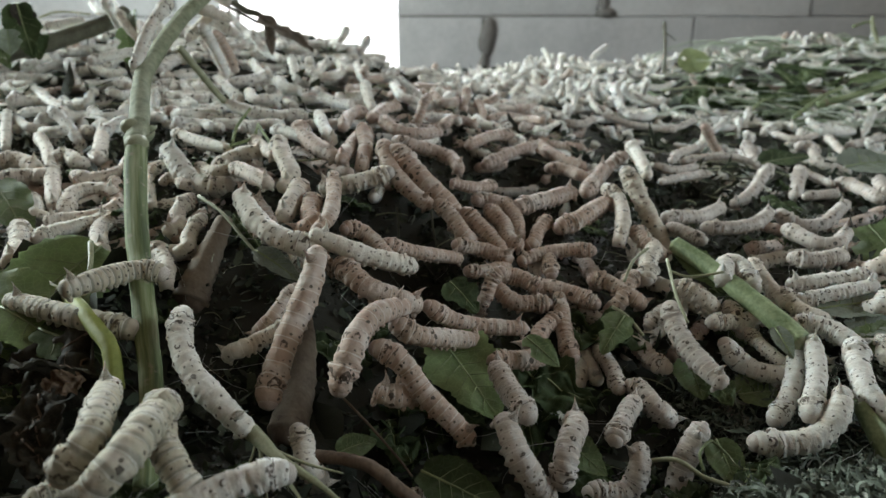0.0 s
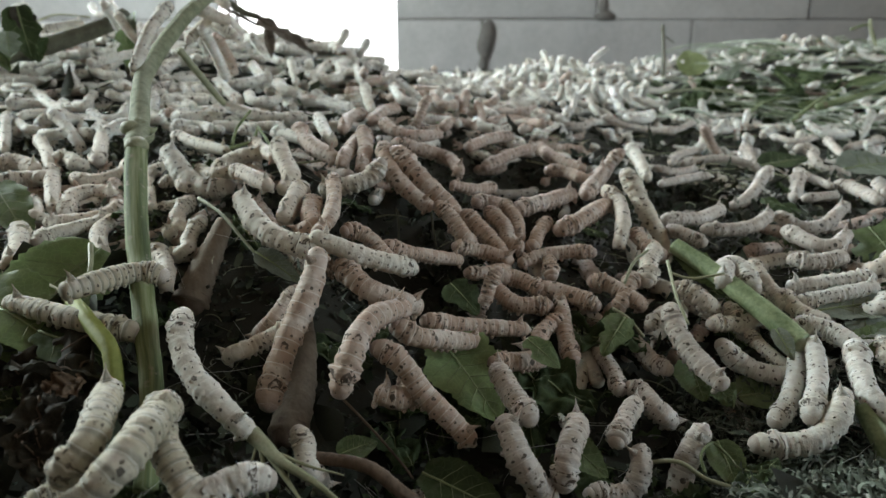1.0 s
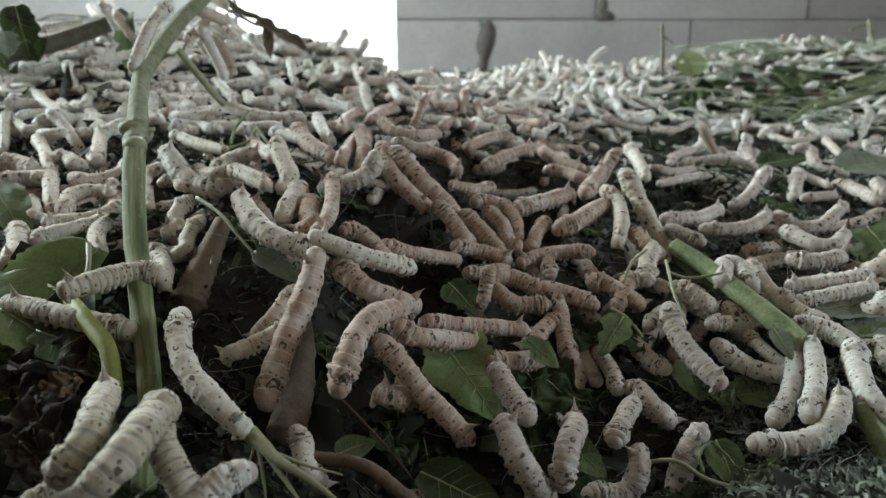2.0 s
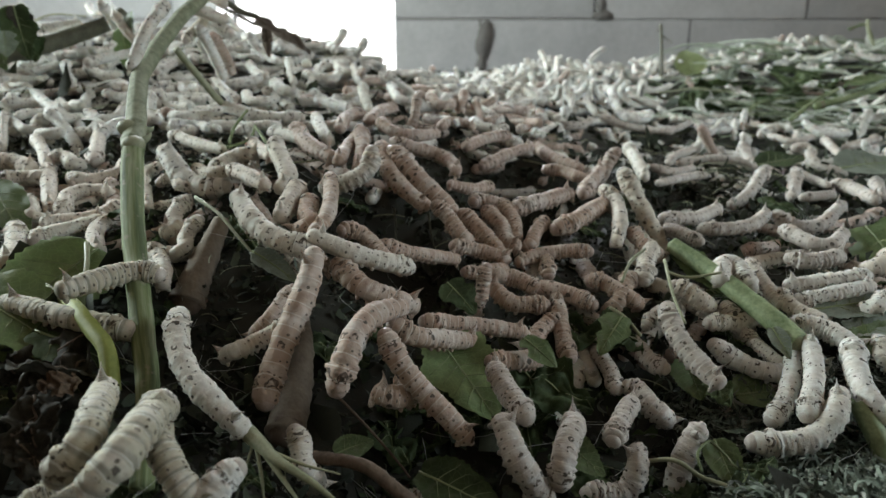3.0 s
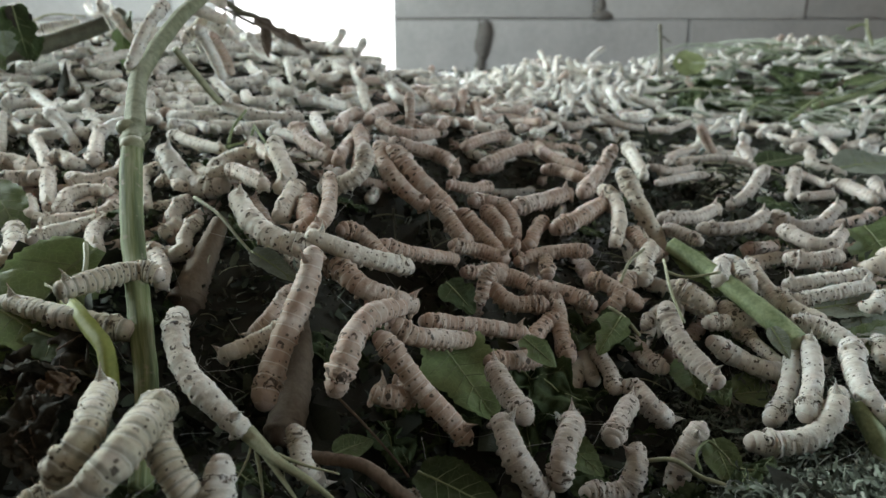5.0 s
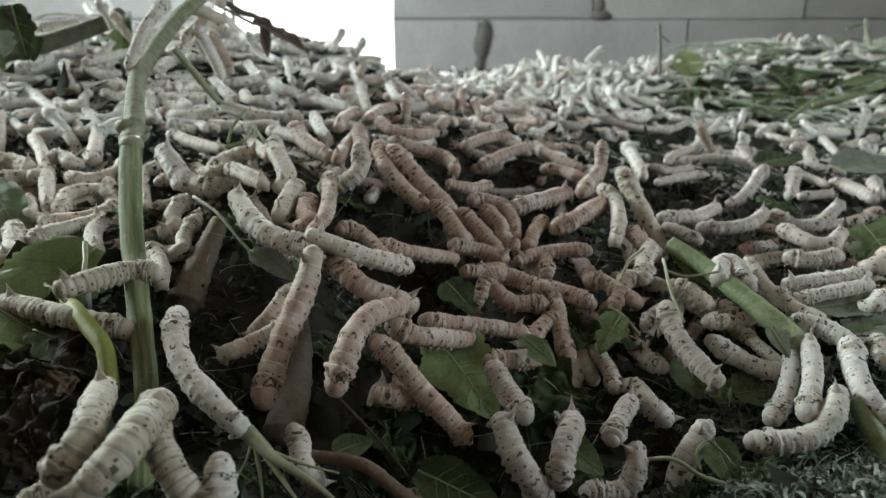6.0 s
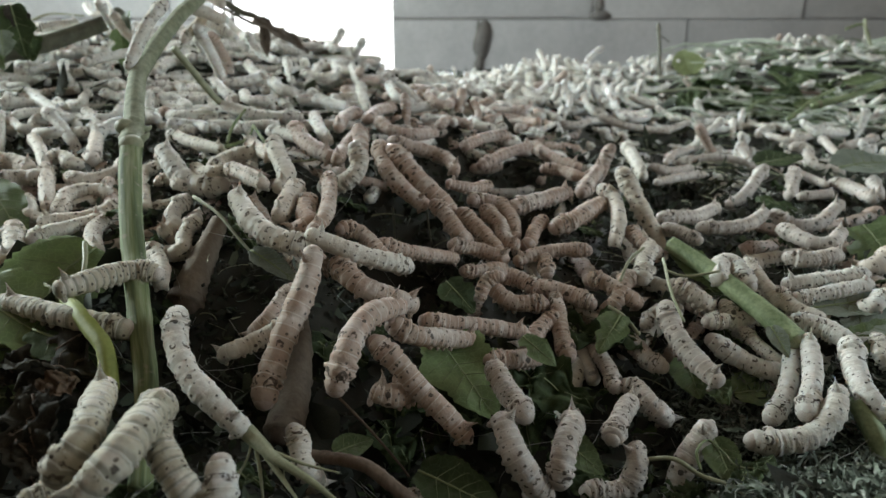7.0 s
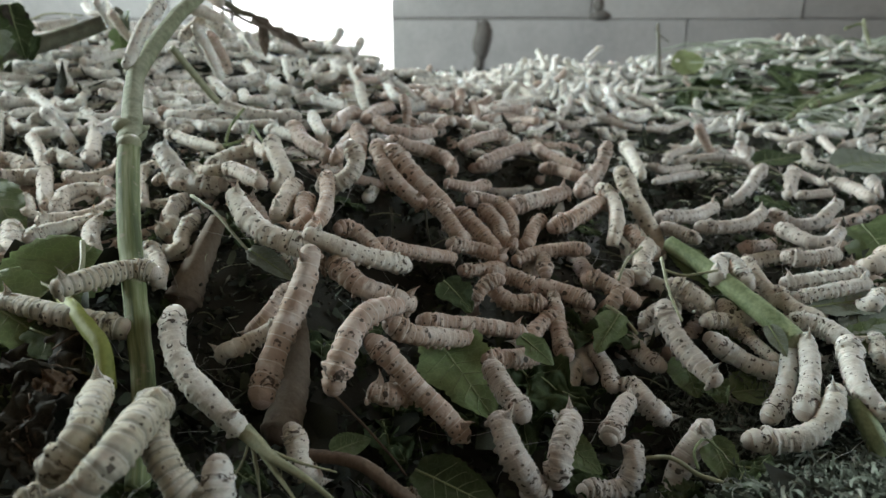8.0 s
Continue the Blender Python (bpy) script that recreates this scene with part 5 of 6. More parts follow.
worm(0.3378, 0.7784, 0.2079, 47, 7.7, (-118, -118, -115, -114), (-42, -42, -46, -47), "white")
worm(0.4649, 0.7664, 0.2056, 66, 9.4, (-127, -129, -143, -144), (-36, -36, -34, -33), "white")
worm(0.4087, 0.7350, 0.2069, 62, 9.0, (-93, -56, 10, 17), (-25, -22, 2, 6), "white")
worm(0.5487, 0.8723, 0.2095, 58, 9.9, (-129, -129, -129, -129), (-17, -17, -17, -17), "white")
worm(-0.2526, 0.4281, 0.2330, 64, 7.9, (-52, -53, -59, -59), (-10, -10, -12, -12))
worm(-0.2284, 0.4133, 0.2297, 32, 9.0, (36, -44, -57, 139), (6, -9, -8, -32))
worm(-0.2225, 0.4382, 0.2346, 60, 10.1, (110, 111, 112, 112), (10, 10, 10, 10))
worm(-0.2538, 0.4035, 0.2287, 35, 11.3, (45, -20, -43, -37), (7, -4, -7, -7))
worm(-0.2377, 0.3835, 0.2246, 33, 9.6, (24, 24, -24, 113), (3, 1, 2, -28))
worm(-0.2193, 0.3721, 0.2218, 59, 8.7, (-61, -61, -62, -62), (-13, -13, -15, -15))
worm(-0.1979, 0.3976, 0.2263, 63, 8.7, (-52, 43, 103, 98), (-12, 7, 13, 11))
worm(-0.1969, 0.3614, 0.2187, 50, 8.5, (101, 113, 17, -44), (11, 14, 1, -11))
worm(-0.1841, 0.3397, 0.2137, 43, 8.1, (-110, -122, -170, -147), (-11, -9, 1, -3))
worm(-0.1839, 0.3242, 0.2112, 40, 8.8, (84, 47, 44, 78), (6, 3, 5, 9))
worm(-0.1667, 0.3184, 0.2098, 48, 8.2, (-150, -75, -61, -55), (-4, -9, -6, -5))
worm(-0.1983, 0.3009, 0.2095, 51, 9.7, (-60, -61, -68, -68), (-7, -7, -4, -4))
worm(-0.1419, 0.3746, 0.2293, 57, 12.3, (179, 153, 133, 132), (-13, 15, 32, 28), "white")
worm(-0.1657, 0.3758, 0.2221, 63, 7.1, (-117, -69, -67, -63), (-16, -13, -12, -12))
worm(-0.1354, 0.3340, 0.2145, 35, 8.5, (-120, -95, -51, -175), (-30, -21, -16, -19))
worm(-0.1227, 0.3121, 0.2095, 33, 7.6, (-131, -90, -65, -256), (-37, -20, -19, -37))
worm(-0.1477, 0.3714, 0.2244, 33, 7.0, (23, -39, -80, 106), (19, -3, -2, -29))
worm(-0.1559, 0.4314, 0.2380, 63, 8.6, (-41, -41, -38, -37), (-6, -6, -3, -2))
worm(-0.1194, 0.3863, 0.2352, 33, 9.5, (58, 66, -15, 88), (17, 16, 17, -21))
worm(-0.2135, 0.3457, 0.2159, 34, 6.6, (-58, -49, -79, 132), (-11, -11, -10, -32))
worm(-0.1273, 0.2899, 0.2038, 44, 8.0, (-44, -56, -71, -69), (-8, -8, -8, -8))
worm(-0.1016, 0.3501, 0.2323, 49, 8.7, (-49, -49, -56, -57), (0, 0, -3, -3))
worm(-0.1293, 0.3733, 0.2304, 34, 8.1, (-48, -53, -30, 89), (0, -5, 14, -1))
worm(-0.0767, 0.2847, 0.2238, 63, 10.4, (-170, -212, -237, -244), (8, 15, 17, 17), "cream")
worm(-0.0869, 0.3632, 0.2369, 60, 10.1, (-72, -68, -64, -116), (-15, -15, -17, -25))
worm(-0.0711, 0.3083, 0.2291, 37, 9.7, (-92, -92, -93, -93), (-10, -10, -14, -14), "cream")
worm(-0.0609, 0.2946, 0.2252, 34, 9.4, (-79, -88, -58, -268), (-15, -15, -14, -34), "rosy_shade")
worm(-0.0528, 0.3026, 0.2301, 63, 7.3, (-80, -81, -88, -113), (-10, -10, -16, -12), "rosy_shade")
worm(-0.0552, 0.3948, 0.2407, 66, 8.5, (-96, -95, -92, -92), (-4, -4, -6, -6), "mauve_shade")
worm(-0.0788, 0.4031, 0.2423, 65, 10.5, (-66, -67, -52, -49), (-10, -10, -10, -10), "mauve_shade")
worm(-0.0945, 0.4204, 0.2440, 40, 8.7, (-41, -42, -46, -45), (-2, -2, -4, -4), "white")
worm(-0.0255, 0.3628, 0.2309, 59, 9.6, (-79, -75, -37, -6), (-22, -25, -35, -34), "rosy_shade")
worm(-0.0097, 0.3608, 0.2241, 62, 12.4, (-45, -40, -18, -48), (-33, -35, -40, -57), "rosy_shade")
worm(-0.0073, 0.4174, 0.2323, 63, 9.0, (-25, 23, -61, -92), (-13, -17, -14, -7), "mauve_shade")
worm(-0.0335, 0.2919, 0.2133, 32, 7.9, (49, -24, -36, 126), (-5, -31, -44, -35), "rosy_shade")
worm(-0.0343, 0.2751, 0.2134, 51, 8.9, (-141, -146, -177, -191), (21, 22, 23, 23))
worm(-0.0106, 0.3054, 0.2043, 46, 7.4, (25, 32, 35, 34), (-29, -19, -16, -17), "rosy_shade")
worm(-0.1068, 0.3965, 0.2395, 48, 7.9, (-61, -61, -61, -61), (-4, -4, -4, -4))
worm(0.0052, 0.3373, 0.2097, 32, 8.6, (-24, -45, -48, 117), (-37, -36, -44, -35), "rosy_shade")
worm(0.0212, 0.3361, 0.2036, 40, 9.2, (-42, -43, -55, -63), (-32, -31, -30, -29), "rosy_shade")
worm(0.0302, 0.3452, 0.2056, 36, 9.1, (-60, -56, -88, -6), (-22, -22, -30, -16), "rosy_shade")
worm(0.0356, 0.3544, 0.2083, 37, 8.5, (-63, -67, -90, -89), (-16, -17, -23, -23), "rosy_shade")
worm(0.0279, 0.3694, 0.2125, 31, 8.7, (63, -16, 34, 100), (-1, -9, -33, -31), "mauve_shade")
worm(0.0441, 0.4708, 0.2239, 56, 8.7, (47, 46, 43, 43), (11, 10, 7, 7), "mauve_shade")
worm(0.0780, 0.4830, 0.2207, 63, 10.1, (-76, -79, -57, -44), (-7, -7, -8, -8), "mauve_shade")
worm(0.0800, 0.4356, 0.2175, 34, 8.8, (7, -34, -74, 51), (-4, -8, -3, -25), "mauve_shade")
worm(0.0564, 0.3773, 0.2132, 47, 10.1, (36, 36, 37, 37), (6, 5, 3, 2), "mauve_shade")
worm(0.0768, 0.3612, 0.2091, 53, 10.3, (17, 53, 51, 54), (11, 8, 5, -2), "rosy_shade")
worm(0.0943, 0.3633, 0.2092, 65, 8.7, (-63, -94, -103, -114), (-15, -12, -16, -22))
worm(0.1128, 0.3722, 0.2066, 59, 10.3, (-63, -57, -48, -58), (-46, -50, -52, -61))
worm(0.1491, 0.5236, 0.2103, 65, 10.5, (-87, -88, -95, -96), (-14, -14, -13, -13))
worm(0.0472, 0.3426, 0.2027, 32, 7.7, (-119, -122, -103, -300), (-18, -17, -29, -40), "rosy_shade")
worm(0.0948, 0.4284, 0.2149, 60, 10.0, (67, 67, 68, 68), (7, 7, 4, 4), "mauve_shade")
worm(0.0190, 0.3264, 0.1986, 33, 7.9, (22, 15, -24, 83), (-14, -16, -13, -36), "rosy_shade")
worm(0.0545, 0.3272, 0.1971, 40, 7.9, (169, 176, 192, 211), (-1, -5, -10, -14), "rosy_shade")
worm(0.1043, 0.3375, 0.1989, 31, 8.2, (-78, -86, -18, 98), (-16, -10, -33, -35), "rosy_shade")
worm(0.0161, 0.3811, 0.2201, 34, 7.2, (-133, -130, -153, -167), (3, 2, 14, 20), "mauve_shade")
worm(0.0305, 0.5035, 0.2298, 57, 9.3, (-143, -135, -120, -122), (1, -1, -6, -5), "mauve_shade")
worm(0.1841, 0.5325, 0.2022, 62, 7.4, (-24, 47, 49, 48), (-19, -5, -3, -3), "ash")
worm(0.2061, 0.5953, 0.2039, 64, 7.3, (62, 58, 43, 44), (7, 6, 2, 3), "ash")
worm(0.2524, 0.6389, 0.2015, 60, 6.9, (-85, -88, -96, -95), (-9, -9, -7, -7), "ash")
worm(0.2323, 0.5797, 0.2014, 66, 8.1, (12, 9, -5, -23), (8, 6, -5, -22), "ash")
worm(0.2700, 0.6034, 0.2006, 53, 10.3, (-102, -102, -101, -100), (-14, -14, -15, -16), "ash")
worm(0.2210, 0.4828, 0.1982, 63, 9.5, (-134, -129, -136, -162), (-20, -22, -22, -12), "ash")
worm(0.3225, 0.5860, 0.2011, 62, 10.0, (16, -129, -38, -22), (2, -29, -19, -13), "ash")
worm(0.2779, 0.5127, 0.2004, 60, 7.2, (-98, -98, -88, -86), (-1, -1, -2, -2), "ash")
worm(0.2894, 0.4676, 0.1987, 52, 10.3, (-58, -88, -100, -98), (-3, -2, -2, -2), "ash")
worm(0.2522, 0.4831, 0.1996, 62, 9.8, (-118, -118, -118, -118), (-6, -6, -6, -6), "ash")
worm(0.2246, 0.4016, 0.1966, 59, 9.0, (-65, 0, 37, 37), (-35, -1, 24, 19), "ash")
worm(0.1745, 0.3868, 0.1972, 63, 8.6, (2, 16, 43, 56), (-5, 1, 6, 6), "ash")
worm(0.1509, 0.3987, 0.1991, 60, 8.9, (22, 26, 45, 45), (-6, -5, 3, 3), "ash")
worm(0.2064, 0.3614, 0.1956, 62, 8.8, (-86, -73, 54, 47), (-4, -4, 3, 3), "ash")
worm(0.1296, 0.3628, 0.1980, 32, 8.0, (131, 140, 96, 64), (7, 17, -16, -36), "ash")
worm(0.1931, 0.3344, 0.1923, 33, 9.2, (-53, 5, 13, 57), (-6, 2, 11, -32), "ash")
worm(0.3654, 0.6435, 0.2043, 65, 7.9, (-105, -105, -105, -105), (-6, -6, -7, -7), "ash")
worm(0.3106, 0.4793, 0.1982, 65, 9.8, (-118, -118, -118, -118), (-1, -1, -1, -1), "ash")
worm(0.3505, 0.6882, 0.2054, 63, 7.4, (-77, -70, 40, 28), (-4, -4, 5, 4), "ash")
worm(0.2558, 0.4543, 0.1988, 34, 7.1, (18, 20, 14, 71), (0, -1, 4, -28), "ash")
worm(0.3193, 0.7548, 0.2065, 59, 7.5, (-112, -112, -112, -112), (-15, -15, -15, -15), "white")
worm(0.1771, 0.5030, 0.2010, 62, 7.1, (-155, -147, -138, -139), (0, 0, 1, 1), "ash")
worm(0.3540, 0.7410, 0.2075, 66, 10.2, (49, 56, 31, -100), (6, 6, 5, -7), "white")
worm(0.4107, 0.6707, 0.2037, 60, 9.3, (-149, -148, -152, -155), (-5, -5, -5, -5), "ash")
worm(-0.1267, 0.2442, 0.2135, 41, 9.1, (-188, -130, -112, -133), (10, 5, 1, -1), "olive_shade")
worm(-0.1417, 0.2352, 0.2020, 61, 9.0, (178, 171, 155, 158), (13, 10, 1, 1), "olive_shade")
worm(-0.0837, 0.2094, 0.1927, 62, 8.9, (-83, -60, -35, -20), (-24, -23, -25, -38), "white")
worm(-0.0571, 0.2358, 0.1986, 65, 10.2, (84, 71, 58, 91), (41, 42, 49, 49), "rosy_shade")
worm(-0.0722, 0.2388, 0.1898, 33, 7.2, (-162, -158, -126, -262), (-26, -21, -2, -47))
worm(-0.0688, 0.2530, 0.1946, 31, 7.1, (-152, -113, -169, -279), (-46, -31, -47, -38), "rosy_shade")
worm(-0.0285, 0.2619, 0.2028, 44, 9.9, (-53, -35, 22, 32), (-21, -25, -23, -29), "rosy_shade")
worm(-0.0284, 0.2289, 0.1975, 56, 9.6, (58, 74, 60, 52), (65, 31, -3, -16), "rosy_shade")
worm(-0.0028, 0.2506, 0.1864, 45, 8.8, (-7, 42, 34, 30), (-37, -21, -17, -15), "rosy_shade")
worm(0.0317, 0.2577, 0.1727, 33, 8.6, (23, 29, 39, 89), (-14, -8, -13, -47), "rosy_shade")
worm(0.0329, 0.2991, 0.1841, 34, 8.9, (-174, -178, -225, -266), (3, 1, 29, -16), "rosy_shade")
worm(0.0228, 0.3186, 0.1915, 32, 6.9, (16, 20, 46, 94), (-15, 6, -10, -42), "rosy_shade")
worm(0.0534, 0.2848, 0.1764, 40, 8.1, (105, 90, 88, 93), (23, 24, 24, 25), "rosy_shade")
worm(0.0427, 0.2795, 0.1756, 31, 8.0, (-144, -131, -108, -310), (-8, -7, -18, -49), "rosy_shade")
worm(0.0332, 0.3123, 0.1888, 33, 8.6, (143, 140, 200, 96), (15, 13, 12, -33), "rosy_shade")
worm(0.0519, 0.3285, 0.1921, 32, 7.8, (91, 89, 81, 81), (31, 18, -35, -34), "rosy_shade")
worm(0.0825, 0.3044, 0.1857, 32, 8.5, (-14, -40, -36, 97), (-2, -15, -28, -41), "rosy_shade")
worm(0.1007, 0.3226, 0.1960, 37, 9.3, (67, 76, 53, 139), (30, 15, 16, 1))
worm(0.0835, 0.3029, 0.1840, 31, 8.0, (-158, -107, -167, -321), (-21, -27, -52, -36), "rosy_shade")
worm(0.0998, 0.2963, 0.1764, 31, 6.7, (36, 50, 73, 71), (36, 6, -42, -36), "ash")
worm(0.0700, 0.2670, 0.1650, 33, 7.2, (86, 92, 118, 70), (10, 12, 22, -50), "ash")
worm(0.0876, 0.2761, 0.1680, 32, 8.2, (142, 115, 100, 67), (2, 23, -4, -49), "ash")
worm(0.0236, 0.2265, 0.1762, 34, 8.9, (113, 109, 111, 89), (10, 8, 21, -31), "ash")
worm(0.0563, 0.3044, 0.1846, 33, 9.0, (153, 152, 172, 78), (15, 12, 11, -39), "rosy_shade")
worm(0.1393, 0.3122, 0.1922, 40, 10.1, (112, 86, 259, 236), (27, 20, -16, -12), "white")
worm(0.1575, 0.3158, 0.1861, 35, 7.2, (-86, -85, -78, -77), (-18, -19, -24, -24))
worm(0.1045, 0.2672, 0.1749, 47, 9.9, (-97, -78, -64, -63), (-34, -27, -20, -19), "ash")
worm(0.1355, 0.2927, 0.1757, 33, 7.8, (14, 17, 13, 58), (-5, -7, 12, -33))
worm(0.1381, 0.2958, 0.1711, 30, 7.9, (-80, -40, 81, 59), (-30, -56, -40, -37))
worm(0.1721, 0.2817, 0.1745, 32, 9.5, (-21, -38, -74, 61), (10, -3, -13, -43), "white")
worm(0.1678, 0.2463, 0.1705, 46, 9.6, (-114, -110, -103, -39), (-15, -15, -13, -42), "white")
worm(0.1492, 0.2495, 0.1699, 53, 8.5, (56, 59, 68, 74), (19, 11, 13, 15), "white")
worm(0.1436, 0.2561, 0.1639, 57, 8.3, (41, 56, 62, 64), (15, 11, 14, 16), "white")
worm(0.1368, 0.2251, 0.1614, 53, 9.5, (3, 1, 40, 64), (-11, 10, 28, 14), "white")
worm(0.1864, 0.3126, 0.1880, 43, 9.2, (-165, -177, -180, -181), (-4, -6, -8, -8), "white")
worm(0.1858, 0.3037, 0.1851, 42, 8.0, (-4, 8, 11, 10), (15, 9, 7, 7), "white")
worm(0.1445, 0.2768, 0.1669, 32, 6.1, (-67, -70, -59, 87), (-29, -14, -17, -48))
worm(0.1201, 0.3015, 0.1821, 31, 9.9, (-28, -39, 56, 71), (-21, -23, -41, -35))
worm(0.1673, 0.2974, 0.1791, 32, 8.4, (-91, -70, -46, 75), (-25, -16, -6, -44))
worm(0.1916, 0.2685, 0.1677, 30, 6.9, (-94, -129, 13, 67), (-22, -18, -50, -35))
worm(0.2219, 0.3290, 0.1915, 32, 10.2, (-139, -135, -148, -340), (-4, -2, -11, -40), "cream")
worm(0.2006, 0.2970, 0.1804, 29, 8.8, (-154, -134, -309, -302), (-7, -16, -46, -32), "white")
worm(-0.0969, 0.1644, 0.2002, 46, 9.4, (-24, 102, 109, 109), (69, 15, -10, -5), "olive_shade")
worm(-0.0829, 0.1581, 0.1984, 51, 10.3, (-84, -82, -95, -191), (10, 14, -11, -63), "olive_shade")
worm(-0.0736, 0.1600, 0.1897, 35, 8.9, (-59, -55, -37, 8), (-8, -8, -46, -30), "olive_shade")
worm(-0.1089, 0.1652, 0.1762, 30, 6.2, (40, 71, 129, 122), (0, -28, -49, -45), "olive_shade")
worm(-0.0467, 0.2021, 0.1609, 31, 7.9, (-49, -84, 74, 112), (-35, -36, -63, -44))
worm(-0.0160, 0.2220, 0.1787, 30, 9.4, (-70, -80, -150, -190), (-10, 0, 10, 20), "rosy_shade")
worm(-0.0025, 0.2273, 0.1278, 31, 6.9, (9, -2, 74, 94), (-5, -2, -49, -50))
worm(0.0263, 0.1990, 0.1640, 38, 9.6, (-154, -168, -248, -259), (56, 64, 38, 12), "ash")
worm(0.0431, 0.2073, 0.1653, 34, 9.1, (61, 70, 62, 102), (92, 25, 7, -25), "ash")
worm(0.0680, 0.2282, 0.1636, 33, 8.2, (65, 62, 58, 74), (9, 5, 6, -48), "ash")
worm(0.0625, 0.2066, 0.1514, 34, 8.5, (21, 9, 38, 109), (-15, -7, 73, 9), "ash")
worm(0.0833, 0.2455, 0.1593, 30, 9.0, (-30, -93, -16, 97), (-8, 0, -39, -46), "ash")
worm(-0.0471, 0.3901, 0.2414, 58, 9.0, (-81, -80, -89, -93), (-14, -14, -17, -18), "mauve_shade")
worm(-0.2444, 0.6357, 0.2805, 39, 9.0, (77, 95, 9, -31), (13, 17, -1, -11), "white")
worm(-0.2082, 0.5674, 0.2629, 49, 8.1, (87, 36, -79, -52), (15, 7, -15, -9), "white")
worm(-0.3684, 0.6271, 0.2798, 41, 8.9, (-25, -36, 66, 74), (-8, -10, 15, 16), "white")
worm(-0.2948, 0.6043, 0.2734, 50, 9.0, (-40, -44, -31, 61), (-10, -11, -8, 15), "white")
worm(-0.3528, 0.5712, 0.2634, 33, 9.0, (85, 104, -4, 103), (15, 17, 9, -21), "white")
worm(-0.2311, 0.4729, 0.2411, 39, 8.0, (-35, -50, 78, 81), (-7, -9, 11, 11), "white")
worm(-0.2048, 0.5303, 0.2541, 44, 8.0, (137, 120, 188, 263), (7, 10, -4, -16), "white")
worm(-0.1826, 0.4702, 0.2422, 38, 7.5, (155, 149, 140, 142), (-2, 0, 4, 4), "white")
worm(-0.1197, 0.4500, 0.2458, 32, 7.2, (40, 14, -18, 123), (13, 9, 2, -30), "white")
worm(-0.1663, 0.6225, 0.2746, 62, 8.3, (-68, -70, -61, -35), (-10, -10, -10, -7), "white")
worm(-0.1051, 0.6294, 0.2694, 63, 8.5, (-54, -10, 98, 74), (-11, -7, 8, 5), "white")
worm(-0.0945, 0.6723, 0.2733, 62, 8.6, (-64, -78, -29, 81), (-11, -12, -9, 7), "white")
worm(-0.0390, 0.5907, 0.2566, 59, 8.9, (-78, -79, -75, 10), (-12, -11, -14, -11), "white")
worm(-0.0003, 0.5990, 0.2489, 61, 9.1, (-72, -68, 90, 65), (-12, -15, 4, 3), "mauve_shade")
worm(-0.0467, 0.5037, 0.2491, 64, 8.8, (84, 86, 73, 53), (4, 5, 2, -1), "mauve_shade")
worm(0.0069, 0.5265, 0.2390, 54, 8.0, (73, 88, 31, -72), (1, 4, -8, -18), "mauve_shade")
worm(0.0723, 0.6664, 0.2376, 60, 8.6, (-52, 42, 65, 59), (-18, -5, 1, -1), "mauve_shade")
worm(0.0525, 0.5968, 0.2344, 65, 8.2, (60, 68, 40, -69), (-2, 0, -6, -14), "mauve_shade")
worm(0.1227, 0.6371, 0.2259, 62, 8.3, (-99, 14, 71, 55), (-10, -4, 3, 2), "ash")
worm(0.2077, 0.7259, 0.2215, 61, 8.3, (-54, 38, 64, 57), (-18, -4, 3, 1), "white")
worm(-0.3269, 0.7327, 0.3099, 65, 9.7, (-99, -71, -201, -231), (-13, -18, 6, 13), "white")
worm(-0.1663, 0.5100, 0.2908, 43, 8.4, (58, 65, 72, 78), (-59, -59, -59, -59), "white")
worm(-0.1736, 0.5100, 0.3109, 34, 8.0, (33, 50, 67, 83), (40, 40, 40, 40), "cream")
worm(-0.1741, 0.5700, 0.3088, 32, 8.6, (75, 62, 48, 35), (-35, -35, -35, -35), "white")
worm(-0.2820, 0.6100, 0.3173, 33, 9.0, (68, 76, 84, 92), (-51, -51, -51, -51), "white")
worm(-0.3579, 0.6700, 0.3131, 37, 9.0, (16, 29, 42, 56), (10, 10, 10, 10), "white")
worm(-0.3365, 0.5650, 0.3142, 37, 8.6, (75, 85, 95, 105), (31, 31, 31, 31), "white")
worm(-0.2718, 0.5800, 0.2868, 50, 8.5, (73, 63, 53, 43), (9, 9, 9, 9), "white")
worm(-0.2560, 0.5750, 0.3097, 32, 8.0, (-46, -34, -22, -10), (-46, -46, -46, -46), "cream")
worm(-0.1647, 0.5050, 0.3173, 27, 8.6, (0, 16, 33, 49), (-19, -19, -19, -19), "cream")
worm(-0.1676, 0.5250, 0.3111, 31, 8.2, (177, 163, 150, 137), (26, 26, 26, 26), "white")
worm(-0.1718, 0.5550, 0.2893, 44, 8.4, (72, 80, 88, 96), (-44, -44, -44, -44), "mauve_shade")
worm(-0.1736, 0.5450, 0.3305, 27, 8.4, (135, 148, 162, 175), (21, 21, 21, 21), "cream")
